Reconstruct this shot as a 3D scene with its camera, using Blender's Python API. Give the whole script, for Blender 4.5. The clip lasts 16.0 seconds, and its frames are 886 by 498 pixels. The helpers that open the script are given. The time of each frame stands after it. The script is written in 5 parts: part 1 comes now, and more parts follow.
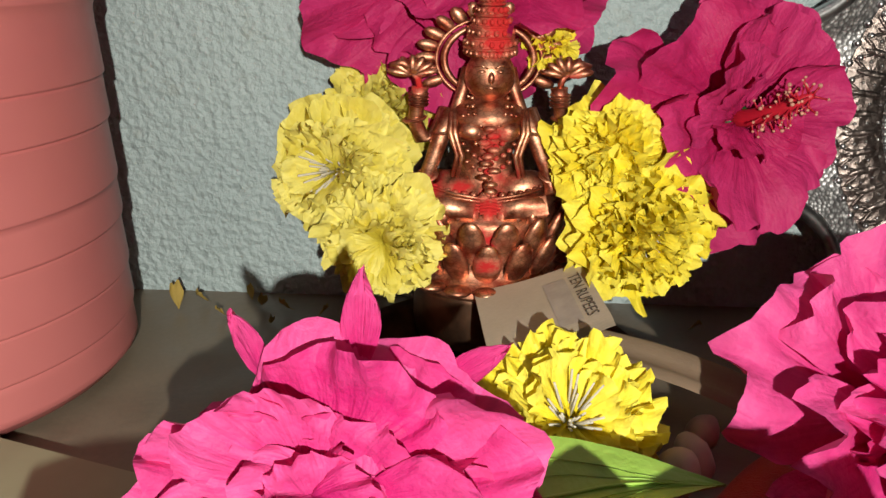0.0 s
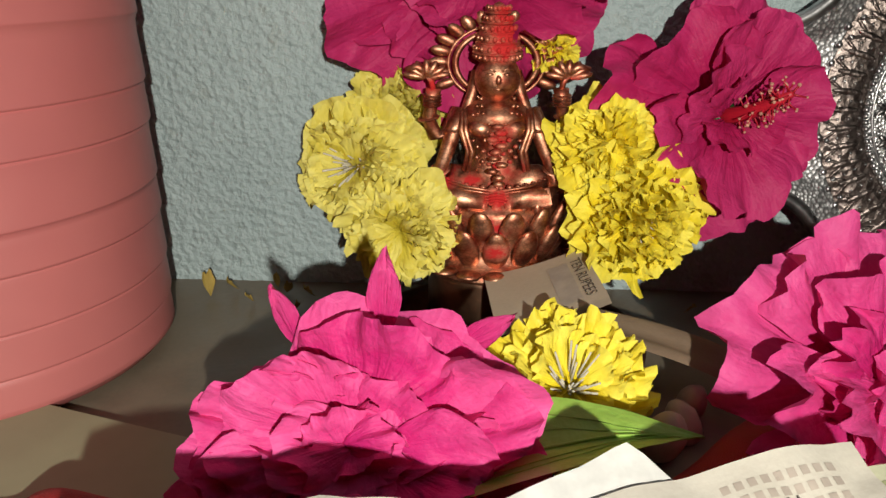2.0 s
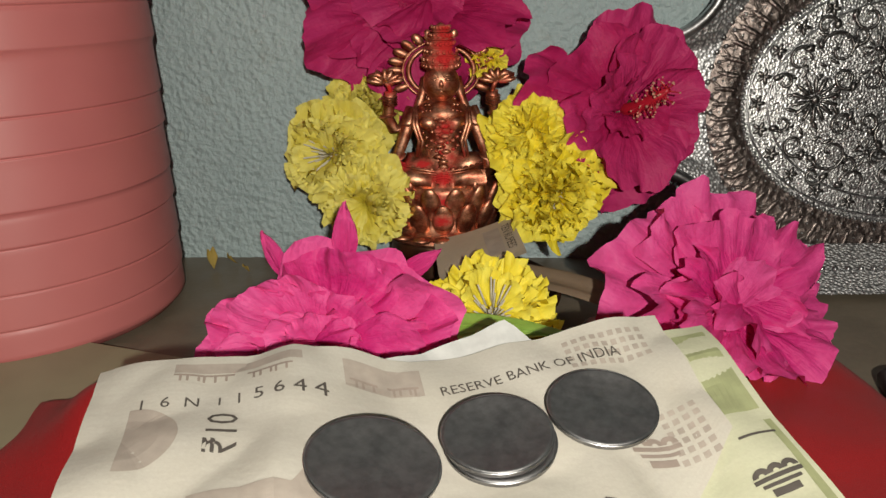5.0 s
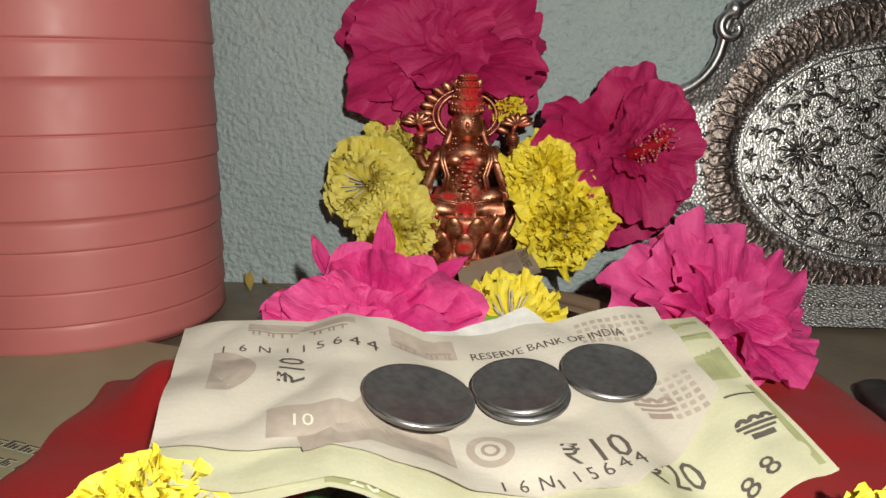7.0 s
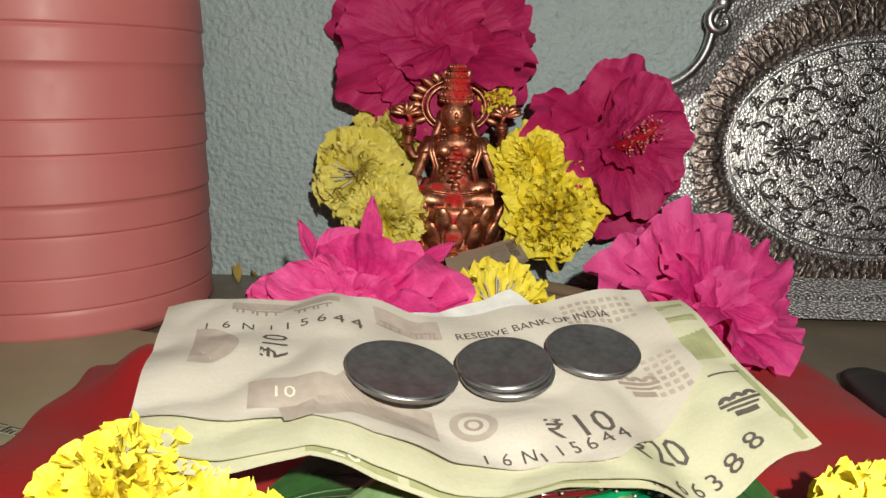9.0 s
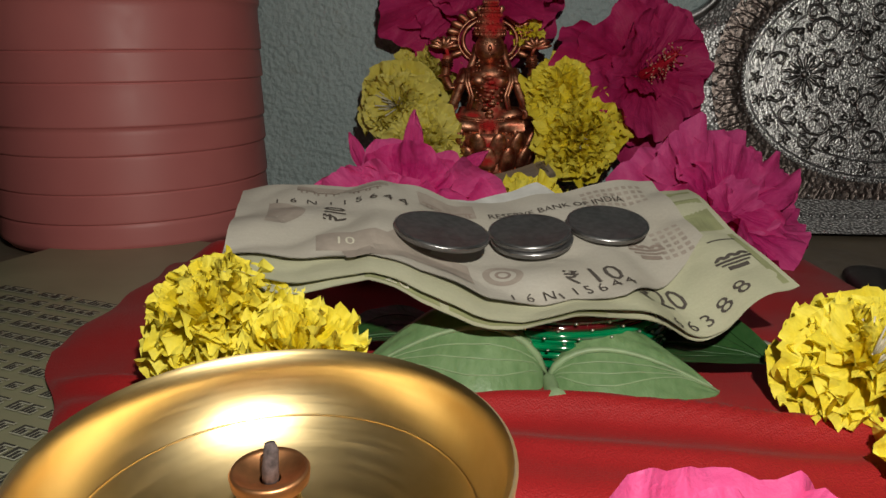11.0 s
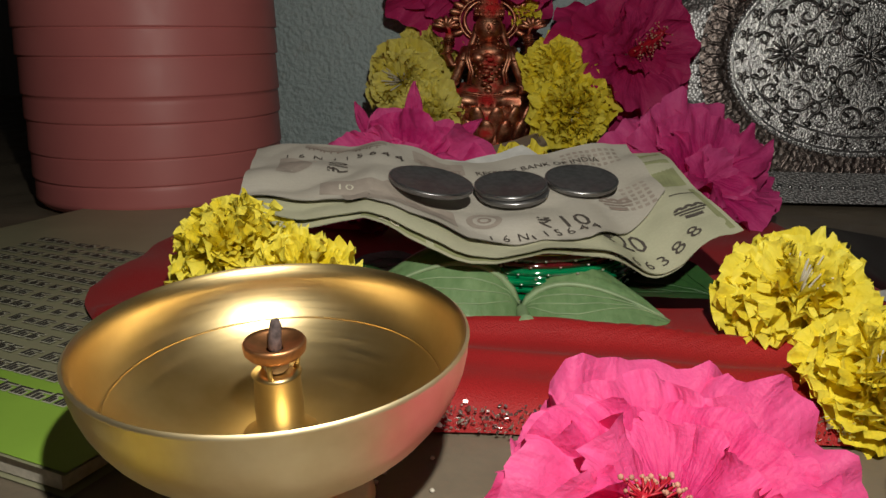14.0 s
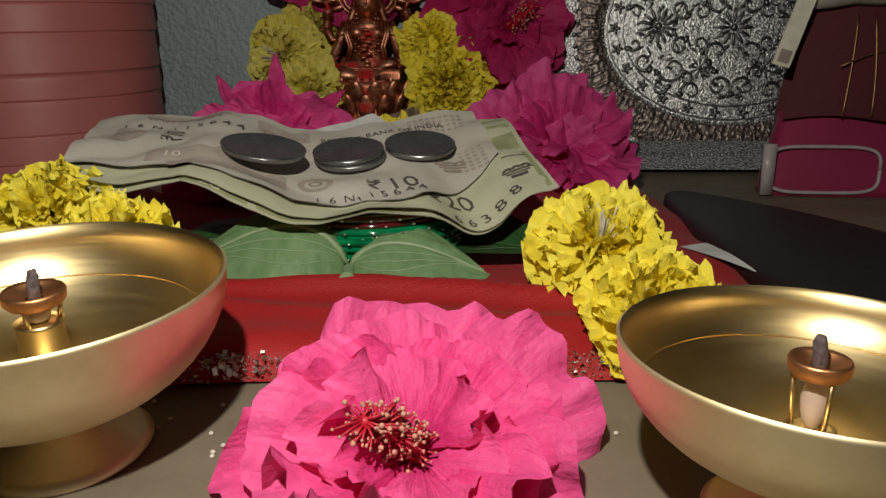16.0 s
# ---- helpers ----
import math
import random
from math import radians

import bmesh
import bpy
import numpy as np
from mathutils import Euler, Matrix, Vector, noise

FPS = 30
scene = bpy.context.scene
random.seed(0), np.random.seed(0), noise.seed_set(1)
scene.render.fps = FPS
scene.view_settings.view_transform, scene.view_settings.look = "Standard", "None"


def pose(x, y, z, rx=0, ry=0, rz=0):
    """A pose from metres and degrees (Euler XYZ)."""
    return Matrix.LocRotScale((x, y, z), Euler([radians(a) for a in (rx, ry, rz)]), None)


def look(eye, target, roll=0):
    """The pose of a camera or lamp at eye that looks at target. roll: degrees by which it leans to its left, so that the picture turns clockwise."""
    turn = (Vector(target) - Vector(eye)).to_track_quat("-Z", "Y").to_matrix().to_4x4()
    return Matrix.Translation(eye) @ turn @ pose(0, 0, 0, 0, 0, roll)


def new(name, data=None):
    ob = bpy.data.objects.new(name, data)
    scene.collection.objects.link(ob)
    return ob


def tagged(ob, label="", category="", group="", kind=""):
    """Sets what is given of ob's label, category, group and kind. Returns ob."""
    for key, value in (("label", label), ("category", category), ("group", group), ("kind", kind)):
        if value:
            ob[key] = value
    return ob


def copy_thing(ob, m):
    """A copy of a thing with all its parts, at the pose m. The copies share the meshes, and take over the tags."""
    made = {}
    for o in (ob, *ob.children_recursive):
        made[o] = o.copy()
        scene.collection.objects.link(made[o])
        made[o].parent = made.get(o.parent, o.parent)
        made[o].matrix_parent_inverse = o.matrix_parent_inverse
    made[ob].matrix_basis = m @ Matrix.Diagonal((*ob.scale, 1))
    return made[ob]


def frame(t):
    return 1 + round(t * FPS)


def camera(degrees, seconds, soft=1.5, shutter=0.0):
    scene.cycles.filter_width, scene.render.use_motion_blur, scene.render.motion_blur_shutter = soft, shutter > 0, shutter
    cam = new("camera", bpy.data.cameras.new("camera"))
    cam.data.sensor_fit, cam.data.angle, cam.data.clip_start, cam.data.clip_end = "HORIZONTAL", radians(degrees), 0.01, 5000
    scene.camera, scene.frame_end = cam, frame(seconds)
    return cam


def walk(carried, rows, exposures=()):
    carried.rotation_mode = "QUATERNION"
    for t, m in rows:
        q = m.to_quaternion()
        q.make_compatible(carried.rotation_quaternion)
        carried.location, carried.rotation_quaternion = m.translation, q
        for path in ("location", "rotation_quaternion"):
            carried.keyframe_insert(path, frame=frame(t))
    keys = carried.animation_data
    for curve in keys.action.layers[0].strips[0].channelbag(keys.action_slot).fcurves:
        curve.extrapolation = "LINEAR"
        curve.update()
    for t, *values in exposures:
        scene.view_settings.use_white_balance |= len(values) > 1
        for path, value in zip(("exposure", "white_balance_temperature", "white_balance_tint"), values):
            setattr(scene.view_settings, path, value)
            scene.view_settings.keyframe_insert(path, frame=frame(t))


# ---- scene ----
cam = camera(59.2, 16.0)
METRES, EYE, TILT, LEAN, TURN = 0.27, 0.12, -20.0, 0.0, 0.0
ROWS = [
    (0.0, 0.0, 0.0, 0.0, 0.0, 0.0, -0.0),
    (0.5, 0.0084, -0.0189, 0.0008, -0.1, 0.27, 0.41),
    (1.0, -0.0019, -0.0351, -0.0024, 0.65, 0.23, 0.29),
    (1.5, 0.0047, -0.0535, 0.0006, 0.81, 0.09, 0.54),
    (2.0, -0.0001, -0.0725, -0.0129, 0.9, -0.01, 0.31),
    (2.5, 0.0129, -0.1011, -0.0115, 0.71, 0.3, 1.09),
    (3.0, 0.0328, -0.1287, -0.0316, 0.11, 0.54, 0.98),
    (3.5, 0.0544, -0.1475, -0.0387, -0.55, 0.52, 2.06),
    (4.0, 0.055, -0.1936, -0.0416, 0.01, 0.75, 1.71),
    (6.5, 0.0425, -0.3857, -0.1417, 1.07, 4.43, 0.78),
    (7.0, 0.028, -0.3956, -0.1611, 0.74, 6.82, -0.63),
    (7.5, 0.0242, -0.3924, -0.1574, 0.69, 7.23, -0.32),
    (8.0, 0.0437, -0.3789, -0.1659, -0.2, 7.14, 0.17),
    (8.5, 0.0389, -0.3983, -0.1721, 0.26, 7.55, -0.34),
    (9.0, 0.0348, -0.392, -0.1848, 0.17, 7.29, -0.84),
    (9.5, 0.0343, -0.3928, -0.1973, -0.09, 6.82, -0.71),
    (10.0, 0.0332, -0.4227, -0.226, 1.02, 6.32, -0.64),
    (12.5, 0.0528, -0.5664, -0.3329, 4.22, 4.58, -1.32),
    (13.0, 0.0545, -0.5862, -0.3332, 4.68, 4.54, -1.32),
    (13.5, 0.062, -0.5865, -0.3431, 4.62, 4.09, -1.25),
    (14.0, 0.0733, -0.5806, -0.3339, 4.07, 4.57, -1.43),
    (14.5, 0.1135, -0.5754, -0.3304, 3.06, 4.32, -0.92),
    (15.0, 0.1545, -0.5743, -0.3381, 1.84, 3.83, -0.21),
    (15.5, 0.1743, -0.5929, -0.348, 1.33, 3.67, 0.02),
    (16.0, 0.199, -0.5978, -0.3598, 0.73, 3.58, 0.3),
]
EXPOSURES = [(0.0, -0.25), (2.0, -0.5), (4.0, -0.85), (6.5, -1.0), (7.0, -0.85), (9.5, -0.82), (10.2, -1.45), (12.3, -2.25), (14.0, -2.25), (16.0, -2.3)]
walk(cam, [(t, pose(0, 0, EYE, TILT, LEAN, TURN) @ pose(METRES * x, METRES * y, METRES * z, 90 + pitch, roll, yaw)) for t, x, y, z, yaw, pitch, roll in ROWS], EXPOSURES)

# ---- world and light: a dark room, the phone's small lamp beside the lens ----
F = 0.010  # height of the stone floor
world = bpy.data.worlds.new("dim_room")
world.use_nodes = True
world.node_tree.nodes["Background"].inputs[0].default_value = (0.55, 0.6, 0.7, 1)
world.node_tree.nodes["Background"].inputs[1].default_value = 0.02
scene.world = world


def area_lamp(name, eye, target, size, watts, colour):
    data = bpy.data.lights.new(name, "AREA")
    data.shape, data.size, data.energy, data.color = "DISK", size, watts, colour
    ob = new(name, data)
    ob.matrix_world = look(eye, target)
    return ob


area_lamp("phone_light", (0.036, -0.166, 0.158), (0.035, 0.1, 0.035), 0.006, 2.15, (1.0, 0.95, 0.83))
# Weak fill from above, added to lift the darks; the room shows no such lamp
area_lamp("ceiling_light", (0.1, -0.2, 1.08), (0.1, -0.1, 0.0), 0.7, 1.0, (1.0, 0.96, 0.9))


# ---- materials ----
class Mat:
    """A node material with a few shorthands."""

    def __init__(self, name, rough=0.6, metal=0.0, colour=(0.5, 0.5, 0.5), spec=0.5):
        self.m = bpy.data.materials.new(name)
        self.m.use_nodes = True
        self.t = self.m.node_tree
        self.b = self.t.nodes["Principled BSDF"]
        self.b.inputs["Roughness"].default_value = rough
        self.b.inputs["Metallic"].default_value = metal
        self.b.inputs["Specular IOR Level"].default_value = spec
        self.b.inputs["Base Color"].default_value = (*colour, 1)

    def node(self, kind, **inputs):
        n = self.t.nodes.new(kind)
        for k, v in inputs.items():
            self.put(n.inputs[k.replace("_", " ")], v)
        return n

    def put(self, socket, v):
        if isinstance(v, bpy.types.NodeSocket):
            self.t.links.new(v, socket)
        elif isinstance(v, tuple) and len(v) == 3 and socket.type == "RGBA":
            socket.default_value = (*v, 1)
        else:
            socket.default_value = v

    def coords(self, which="Object"):
        return self.node("ShaderNodeTexCoord").outputs[which]

    def noise(self, scale, detail=4.0, rough=0.55, vec=None):
        n = self.node("ShaderNodeTexNoise", Scale=scale, Detail=detail, Roughness=rough)
        self.put(n.inputs["Vector"], vec if vec is not None else self.coords())
        return n.outputs["Fac"]

    def voronoi(self, scale, vec=None, feature="F1"):
        n = self.node("ShaderNodeTexVoronoi", Scale=scale)
        n.feature = feature
        self.put(n.inputs["Vector"], vec if vec is not None else self.coords())
        return n.outputs["Distance"]

    def ramp(self, fac, stops):
        n = self.node("ShaderNodeValToRGB", Fac=fac)
        e = n.color_ramp.elements
        while len(e) < len(stops):
            e.new(0.5)
        for el, (p, c) in zip(e, stops):
            el.position, el.color = p, (*c, 1)
        return n.outputs["Color"]

    def mix(self, fac, a, b, mode="MIX"):
        n = self.t.nodes.new("ShaderNodeMix")
        n.data_type, n.blend_type = "RGBA", mode
        self.put(n.inputs["Factor"], fac), self.put(n.inputs["A"], a), self.put(n.inputs["B"], b)
        return n.outputs["Result"]

    def maths(self, op, a, b=0.5, clamp=False):
        n = self.t.nodes.new("ShaderNodeMath")
        n.operation, n.use_clamp = op, clamp
        self.put(n.inputs[0], a), self.put(n.inputs[1], b)
        return n.outputs[0]

    def colour(self, v):
        self.put(self.b.inputs["Base Color"], v)
        return self

    def rough(self, v):
        self.put(self.b.inputs["Roughness"], v)
        return self

    def bump(self, height, strength, distance):
        n = self.node("ShaderNodeBump", Height=height, Strength=strength, Distance=distance)
        self.put(self.b.inputs["Normal"], n.outputs["Normal"])
        return self

    def random(self):
        return self.node("ShaderNodeObjectInfo").outputs["Random"]

    def scaled(self, sx, sy, sz, which="Object"):
        n = self.node("ShaderNodeMapping", Vector=self.coords(which))
        n.inputs["Scale"].default_value = (sx, sy, sz)
        return n.outputs["Vector"]


def plaster():
    a = Mat("rough_blue_grey_plaster", 0.5, spec=0.4)
    big = a.noise(14, 3)
    lumps = a.noise(400, 3, 0.55)
    cell = a.voronoi(360)
    stain = a.ramp(a.noise(55, 5, 0.7), [(0.62, (0, 0, 0)), (0.72, (1, 1, 1))])
    col = a.mix(a.maths("MULTIPLY", lumps, 0.4), a.ramp(big, [(0.3, (0.34, 0.43, 0.45)), (0.7, (0.44, 0.54, 0.555))]), (0.30, 0.36, 0.36))
    a.colour(a.mix(a.maths("MULTIPLY", stain, 0.25), col, (0.22, 0.2, 0.14)))
    a.bump(a.maths("ADD", lumps, a.maths("MULTIPLY", cell, 0.45)), 0.75, 0.0026)
    return a.m


def stone():
    a = Mat("dark_grey_stone_floor", 0.45)
    n = a.noise(30, 5)
    s = a.noise(500, 2)
    a.colour(a.mix(a.maths("MULTIPLY", s, 0.6), a.ramp(n, [(0.35, (0.125, 0.105, 0.082)), (0.65, (0.19, 0.16, 0.12))]), (0.24, 0.19, 0.13)))
    a.rough(a.ramp(a.noise(60), [(0.3, (0.3, 0.3, 0.3)), (0.7, (0.6, 0.6, 0.6))]))
    a.bump(a.noise(260, 4), 0.25, 0.0006)
    return a.m


def dim_paint(name, c):
    a = Mat(name, 0.8)
    a.colour(a.ramp(a.noise(6), [(0.3, tuple(0.85 * v for v in c)), (0.7, c)]))
    a.bump(a.noise(90), 0.3, 0.002)
    return a.m


def cloth(name, c, sheen=0.04, weave=2600):
    a = Mat(name, 0.62, spec=0.4)
    a.b.inputs["Sheen Weight"].default_value = sheen
    w = a.voronoi(weave)
    a.colour(a.mix(a.maths("MULTIPLY", w, 0.7), a.ramp(a.noise(40), [(0.3, tuple(0.8 * v for v in c)), (0.7, c)]), tuple(0.6 * v for v in c)))
    a.bump(a.maths("ADD", w, a.noise(300)), 0.35, 0.0004)
    return a.m


def petal_mat(name, deep, mid, pale, rough=0.58, trans=0.25, vein=24, spec=0.3):
    a = Mat(name, rough, spec=spec)
    uv = a.coords("UV")
    sep = a.node("ShaderNodeSeparateXYZ", Vector=uv)
    along, across = sep.outputs["Y"], sep.outputs["X"]
    veins = a.noise(1.0, 2, 0.5, a.scaled(vein, 2.2, 1, "UV"))
    blotch = a.noise(260, 4, 0.6)
    tone = a.maths("ADD", a.maths("MULTIPLY", along, 0.55), a.maths("MULTIPLY", blotch, 0.5))
    tone = a.maths("ADD", tone, a.maths("MULTIPLY", a.maths("SUBTRACT", a.random(), 0.5), 0.34))
    col = a.ramp(tone, [(0.12, deep), (0.45, mid), (0.95, pale)])
    col = a.mix(a.maths("MULTIPLY", a.ramp(veins, [(0.5, (0, 0, 0)), (0.75, (1, 1, 1))]), 0.17), col, deep)
    a.colour(col)
    a.bump(a.maths("ADD", veins, a.maths("MULTIPLY", blotch, 1.1)), 0.62, 0.0012)
    tr = a.node("ShaderNodeBsdfTranslucent", Color=col)
    mx = a.node("ShaderNodeMixShader", Fac=trans)
    a.t.links.new(a.b.outputs[0], mx.inputs[1]), a.t.links.new(tr.outputs[0], mx.inputs[2])
    a.t.links.new(mx.outputs[0], a.t.nodes["Material Output"].inputs["Surface"])
    return a.m


def metal(name, c, rough, scale=300, dark=None, bumpy=0.15):
    a = Mat(name, rough, 1.0, c)
    n = a.noise(scale, 4)
    a.colour(a.ramp(n, [(0.3, dark or tuple(0.7 * v for v in c)), (0.65, c)]))
    a.rough(a.maths("ADD", a.maths("MULTIPLY", a.noise(scale * 0.3), 0.25), rough - 0.1))
    a.bump(n, bumpy, 0.0004)
    return a.m


def brass():
    a = Mat("polished_brass", 0.2, 1.0)
    n = a.noise(60, 4)
    a.colour(a.ramp(n, [(0.3, (0.74, 0.54, 0.24)), (0.7, (0.92, 0.73, 0.40))]))
    scratch = a.noise(1.0, 3, 0.6, a.scaled(60, 60, 1400))
    a.rough(a.maths("ADD", a.maths("MULTIPLY", scratch, 0.14), 0.26))
    a.bump(scratch, 0.04, 0.0004)
    return a.m


def copper_idol():
    a = Mat("copper_with_vermilion", 0.45, 1.0)
    co = a.coords()
    fine = a.noise(900, 3)
    base = a.ramp(a.noise(250, 4), [(0.3, (0.32, 0.11, 0.06)), (0.65, (0.84, 0.44, 0.28))])
    groove = a.ramp(a.voronoi(650, None, "DISTANCE_TO_EDGE"), [(0.0, (0.6, 0.6, 0.6)), (0.1, (1, 1, 1))])
    base = a.mix(1.0, base, groove, "MULTIPLY")
    mask = None
    # dabs of vermilion powder on crown, chest, lap, knee and base
    for (x, y, z), r in (((0.002, -0.004, 0.083), 0.0075), ((0.002, -0.004, 0.088), 0.006), ((0.001, -0.010, 0.030), 0.0065), ((-0.013, -0.006, 0.036), 0.0055), ((0.004, -0.010, 0.038), 0.006), ((0.000, -0.019, 0.013), 0.0055), ((0.001, -0.018, 0.020), 0.004), ((0.000, -0.016, 0.030), 0.006), ((-0.014, -0.010, 0.034), 0.006), ((0.003, -0.008, 0.080), 0.009), ((-0.017, -0.004, 0.065), 0.004), ((0.02, -0.004, 0.066), 0.004), ((0.002, -0.009, 0.047), 0.005), ((0.003, -0.012, 0.024), 0.006), ((-0.006, -0.010, 0.034), 0.005), ((0.000, -0.010, 0.045), 0.005), ((0.001, -0.006, 0.078), 0.007), ((-0.002, -0.015, 0.021), 0.006), ((0.001, -0.011, 0.050), 0.0055), ((0.000, -0.010, 0.041), 0.005)):
        d = a.node("ShaderNodeVectorMath")
        d.operation = "DISTANCE"
        a.put(d.inputs[0], co)
        d.inputs[1].default_value = (x, y, z)
        v = a.maths("SUBTRACT", 1.0, a.maths("DIVIDE", d.outputs["Value"], r), True)
        mask = v if mask is None else a.maths("MAXIMUM", mask, v)
    mask = a.ramp(a.maths("MULTIPLY", mask, a.maths("MULTIPLY", a.maths("ADD", fine, 0.3), a.maths("ADD", a.noise(330, 3), 0.45))), [(0.12, (0, 0, 0)), (0.5, (1, 1, 1))])
    wash = a.ramp(a.noise(210, 4, 0.6), [(0.44, (0, 0, 0)), (0.66, (1, 1, 1))])
    base = a.mix(a.maths("MULTIPLY", wash, 0.6), base, (0.36, 0.045, 0.03))
    a.colour(a.mix(mask, base, (0.52, 0.016, 0.016)))
    inv = a.maths("SUBTRACT", 1.0, mask)
    a.put(a.b.inputs["Metallic"], inv)
    a.rough(a.maths("ADD", a.maths("MULTIPLY", mask, 0.4), 0.45))
    a.bump(a.maths("ADD", a.noise(420, 3), fine), 0.16, 0.0005)
    return a.m


def hammered():
    """Silver ground of fine round dimples."""
    a = Mat("dimpled_silver", 0.48, 1.0)
    v = a.voronoi(760)
    a.colour(a.ramp(v, [(0.15, (0.86, 0.86, 0.87)), (0.62, (0.40, 0.40, 0.41))]))
    a.bump(v, 0.34, 0.0010)
    return a.m


def stippled():
    """Bright silver ground punched with fine sparkling dots."""
    a = Mat("stippled_silver", 0.30, 1.0)
    v = a.voronoi(1050)
    w = a.noise(800, 3, 0.6)
    a.colour(a.ramp(w, [(0.36, (0.36, 0.36, 0.37)), (0.60, (0.86, 0.86, 0.87))]))
    a.rough(a.maths("ADD", a.maths("MULTIPLY", w, 0.3), 0.2))
    a.bump(a.maths("ADD", v, w), 0.34, 0.0009)
    return a.m


def frosted():
    """Silver border of sharp punched dots."""
    a = Mat("frosted_silver_border", 0.5, 0.35)
    v = a.voronoi(700)
    a.colour(a.ramp(v, [(0.2, (0.80, 0.80, 0.81)), (0.7, (0.36, 0.36, 0.37))]))
    a.bump(v, 1.0, 0.0022)
    return a.m


def tarnished():
    a = Mat("brownish_embossed_silver", 0.36, 1.0)
    w = a.noise(420, 4, 0.7)
    a.colour(a.ramp(w, [(0.3, (0.13, 0.10, 0.09)), (0.7, (0.34, 0.29, 0.27))]))
    a.bump(a.maths("ADD", w, a.voronoi(380)), 0.4, 0.0012)
    return a.m


def pink_plastic():
    a = Mat("salmon_pink_plastic", 0.3, spec=0.5)
    a.colour(a.ramp(a.noise(18, 3), [(0.3, (0.46, 0.135, 0.135)), (0.7, (0.53, 0.165, 0.16))]))
    a.rough(a.maths("ADD", a.maths("MULTIPLY", a.noise(120), 0.2), 0.38))
    a.bump(a.noise(60), 0.08, 0.001)
    return a.m


def note_mat(name, a1, a2, a3):
    a = Mat(name, 0.7, spec=0.2)
    n = a.noise(45, 4)
    lines = a.noise(1.0, 2, 0.5, a.scaled(14, 60, 1, "UV"))
    c = a.mix(a.maths("MULTIPLY", lines, 0.5), a.ramp(n, [(0.3, a1), (0.7, a2)]), a3)
    a.colour(a.mix(a.maths("MULTIPLY", a.noise(1500, 2), 0.25), c, (0.25, 0.2, 0.17)))
    a.bump(a.maths("ADD", a.noise(120, 4), a.noise(700, 2)), 0.12, 0.0007)
    return a.m


def plain(name, c, rough=0.6, metalness=0.0, scale=200, vary=0.75, bumpy=0.2, spec=0.5):
    a = Mat(name, rough, metalness, spec=spec)
    n = a.noise(scale, 4)
    a.colour(a.ramp(n, [(0.3, tuple(vary * v for v in c)), (0.7, c)]))
    a.bump(n, bumpy, 0.0006)
    return a.m


def leaf_mat(name, c, c2):
    a = Mat(name, 0.42, spec=0.5)
    n = a.noise(1.0, 3, 0.6, a.scaled(5, 14, 1, "UV"))
    a.colour(a.mix(a.noise(90, 4), a.ramp(n, [(0.35, c), (0.7, c2)]), c))
    a.bump(a.maths("ADD", n, a.noise(400)), 0.35, 0.0008)
    return a.m


def bangle_glass(name, c1, c2):
    a = Mat(name, 0.06, spec=0.8)
    a.colour(a.ramp(a.noise(90), [(0.3, c1), (0.7, c2)]))
    a.b.inputs["Coat Weight"].default_value = 1.0
    a.b.inputs["Coat Roughness"].default_value = 0.03
    return a.m


M_WALL, M_STONE = plaster(), stone()
M_ROOM = dim_paint("dim_room_paint", (0.30, 0.29, 0.28))
M_RED = cloth("red_cotton_cloth", (0.42, 0.011, 0.014))
M_MAGENTA = petal_mat("magenta_petal", (0.38, 0.006, 0.10), (0.66, 0.024, 0.21), (0.82, 0.11, 0.36))
M_PINK = petal_mat("bright_pink_petal", (0.55, 0.012, 0.12), (0.80, 0.05, 0.25), (0.90, 0.13, 0.37))
M_CRIMSON = petal_mat("deep_pink_petal", (0.24, 0.004, 0.04), (0.50, 0.013, 0.115), (0.62, 0.04, 0.19))
M_YELLOW = petal_mat("yellow_petal", (0.68, 0.48, 0.008), (0.90, 0.72, 0.02), (0.95, 0.85, 0.12), trans=0.2, vein=10)
M_YPALE = petal_mat("dull_yellow_petal", (0.54, 0.42, 0.03), (0.76, 0.64, 0.07), (0.86, 0.78, 0.22), trans=0.2, vein=10)
M_FIL = plain("pale_filament", (0.62, 0.58, 0.48), 0.6)
M_STAMEN = plain("crimson_stamen", (0.50, 0.01, 0.03), 0.5)
M_ANTHER = plain("dusty_anther", (0.74, 0.36, 0.26), 0.7, 0, 700, 0.45)
M_IDOL, M_BRASS = copper_idol(), brass()
# Same brass, rougher; bright reflections on the bowl's outside put in as paler colour
M_BRASS_PALED = metal("satin_brass_paled", (0.96, 0.82, 0.54), 0.5, 90, (0.82, 0.66, 0.38), 0.05)
M_COPPER = metal("worn_copper", (0.88, 0.42, 0.19), 0.42)
M_SILVER = metal("dull_silver", (0.62, 0.62, 0.63), 0.3, 200, (0.3, 0.3, 0.31), 0.3)
M_DIMPLE, M_TARNISH = hammered(), tarnished()
M_DARKSILVER = metal("dark_chased_silver", (0.30, 0.285, 0.28), 0.3, 900, (0.12, 0.115, 0.11), 0.6)
M_STIPPLE, M_FROST = stippled(), frosted()
M_TIN = pink_plastic()
M_TEN = note_mat("ten_note_paper", (0.53, 0.505, 0.43), (0.61, 0.59, 0.525), (0.46, 0.415, 0.375))
M_TWENTY = note_mat("twenty_note_paper", (0.52, 0.52, 0.37), (0.62, 0.61, 0.46), (0.44, 0.47, 0.30))
M_OLDNOTE = note_mat("old_brown_note_paper", (0.48, 0.40, 0.30), (0.58, 0.50, 0.39), (0.38, 0.31, 0.24))
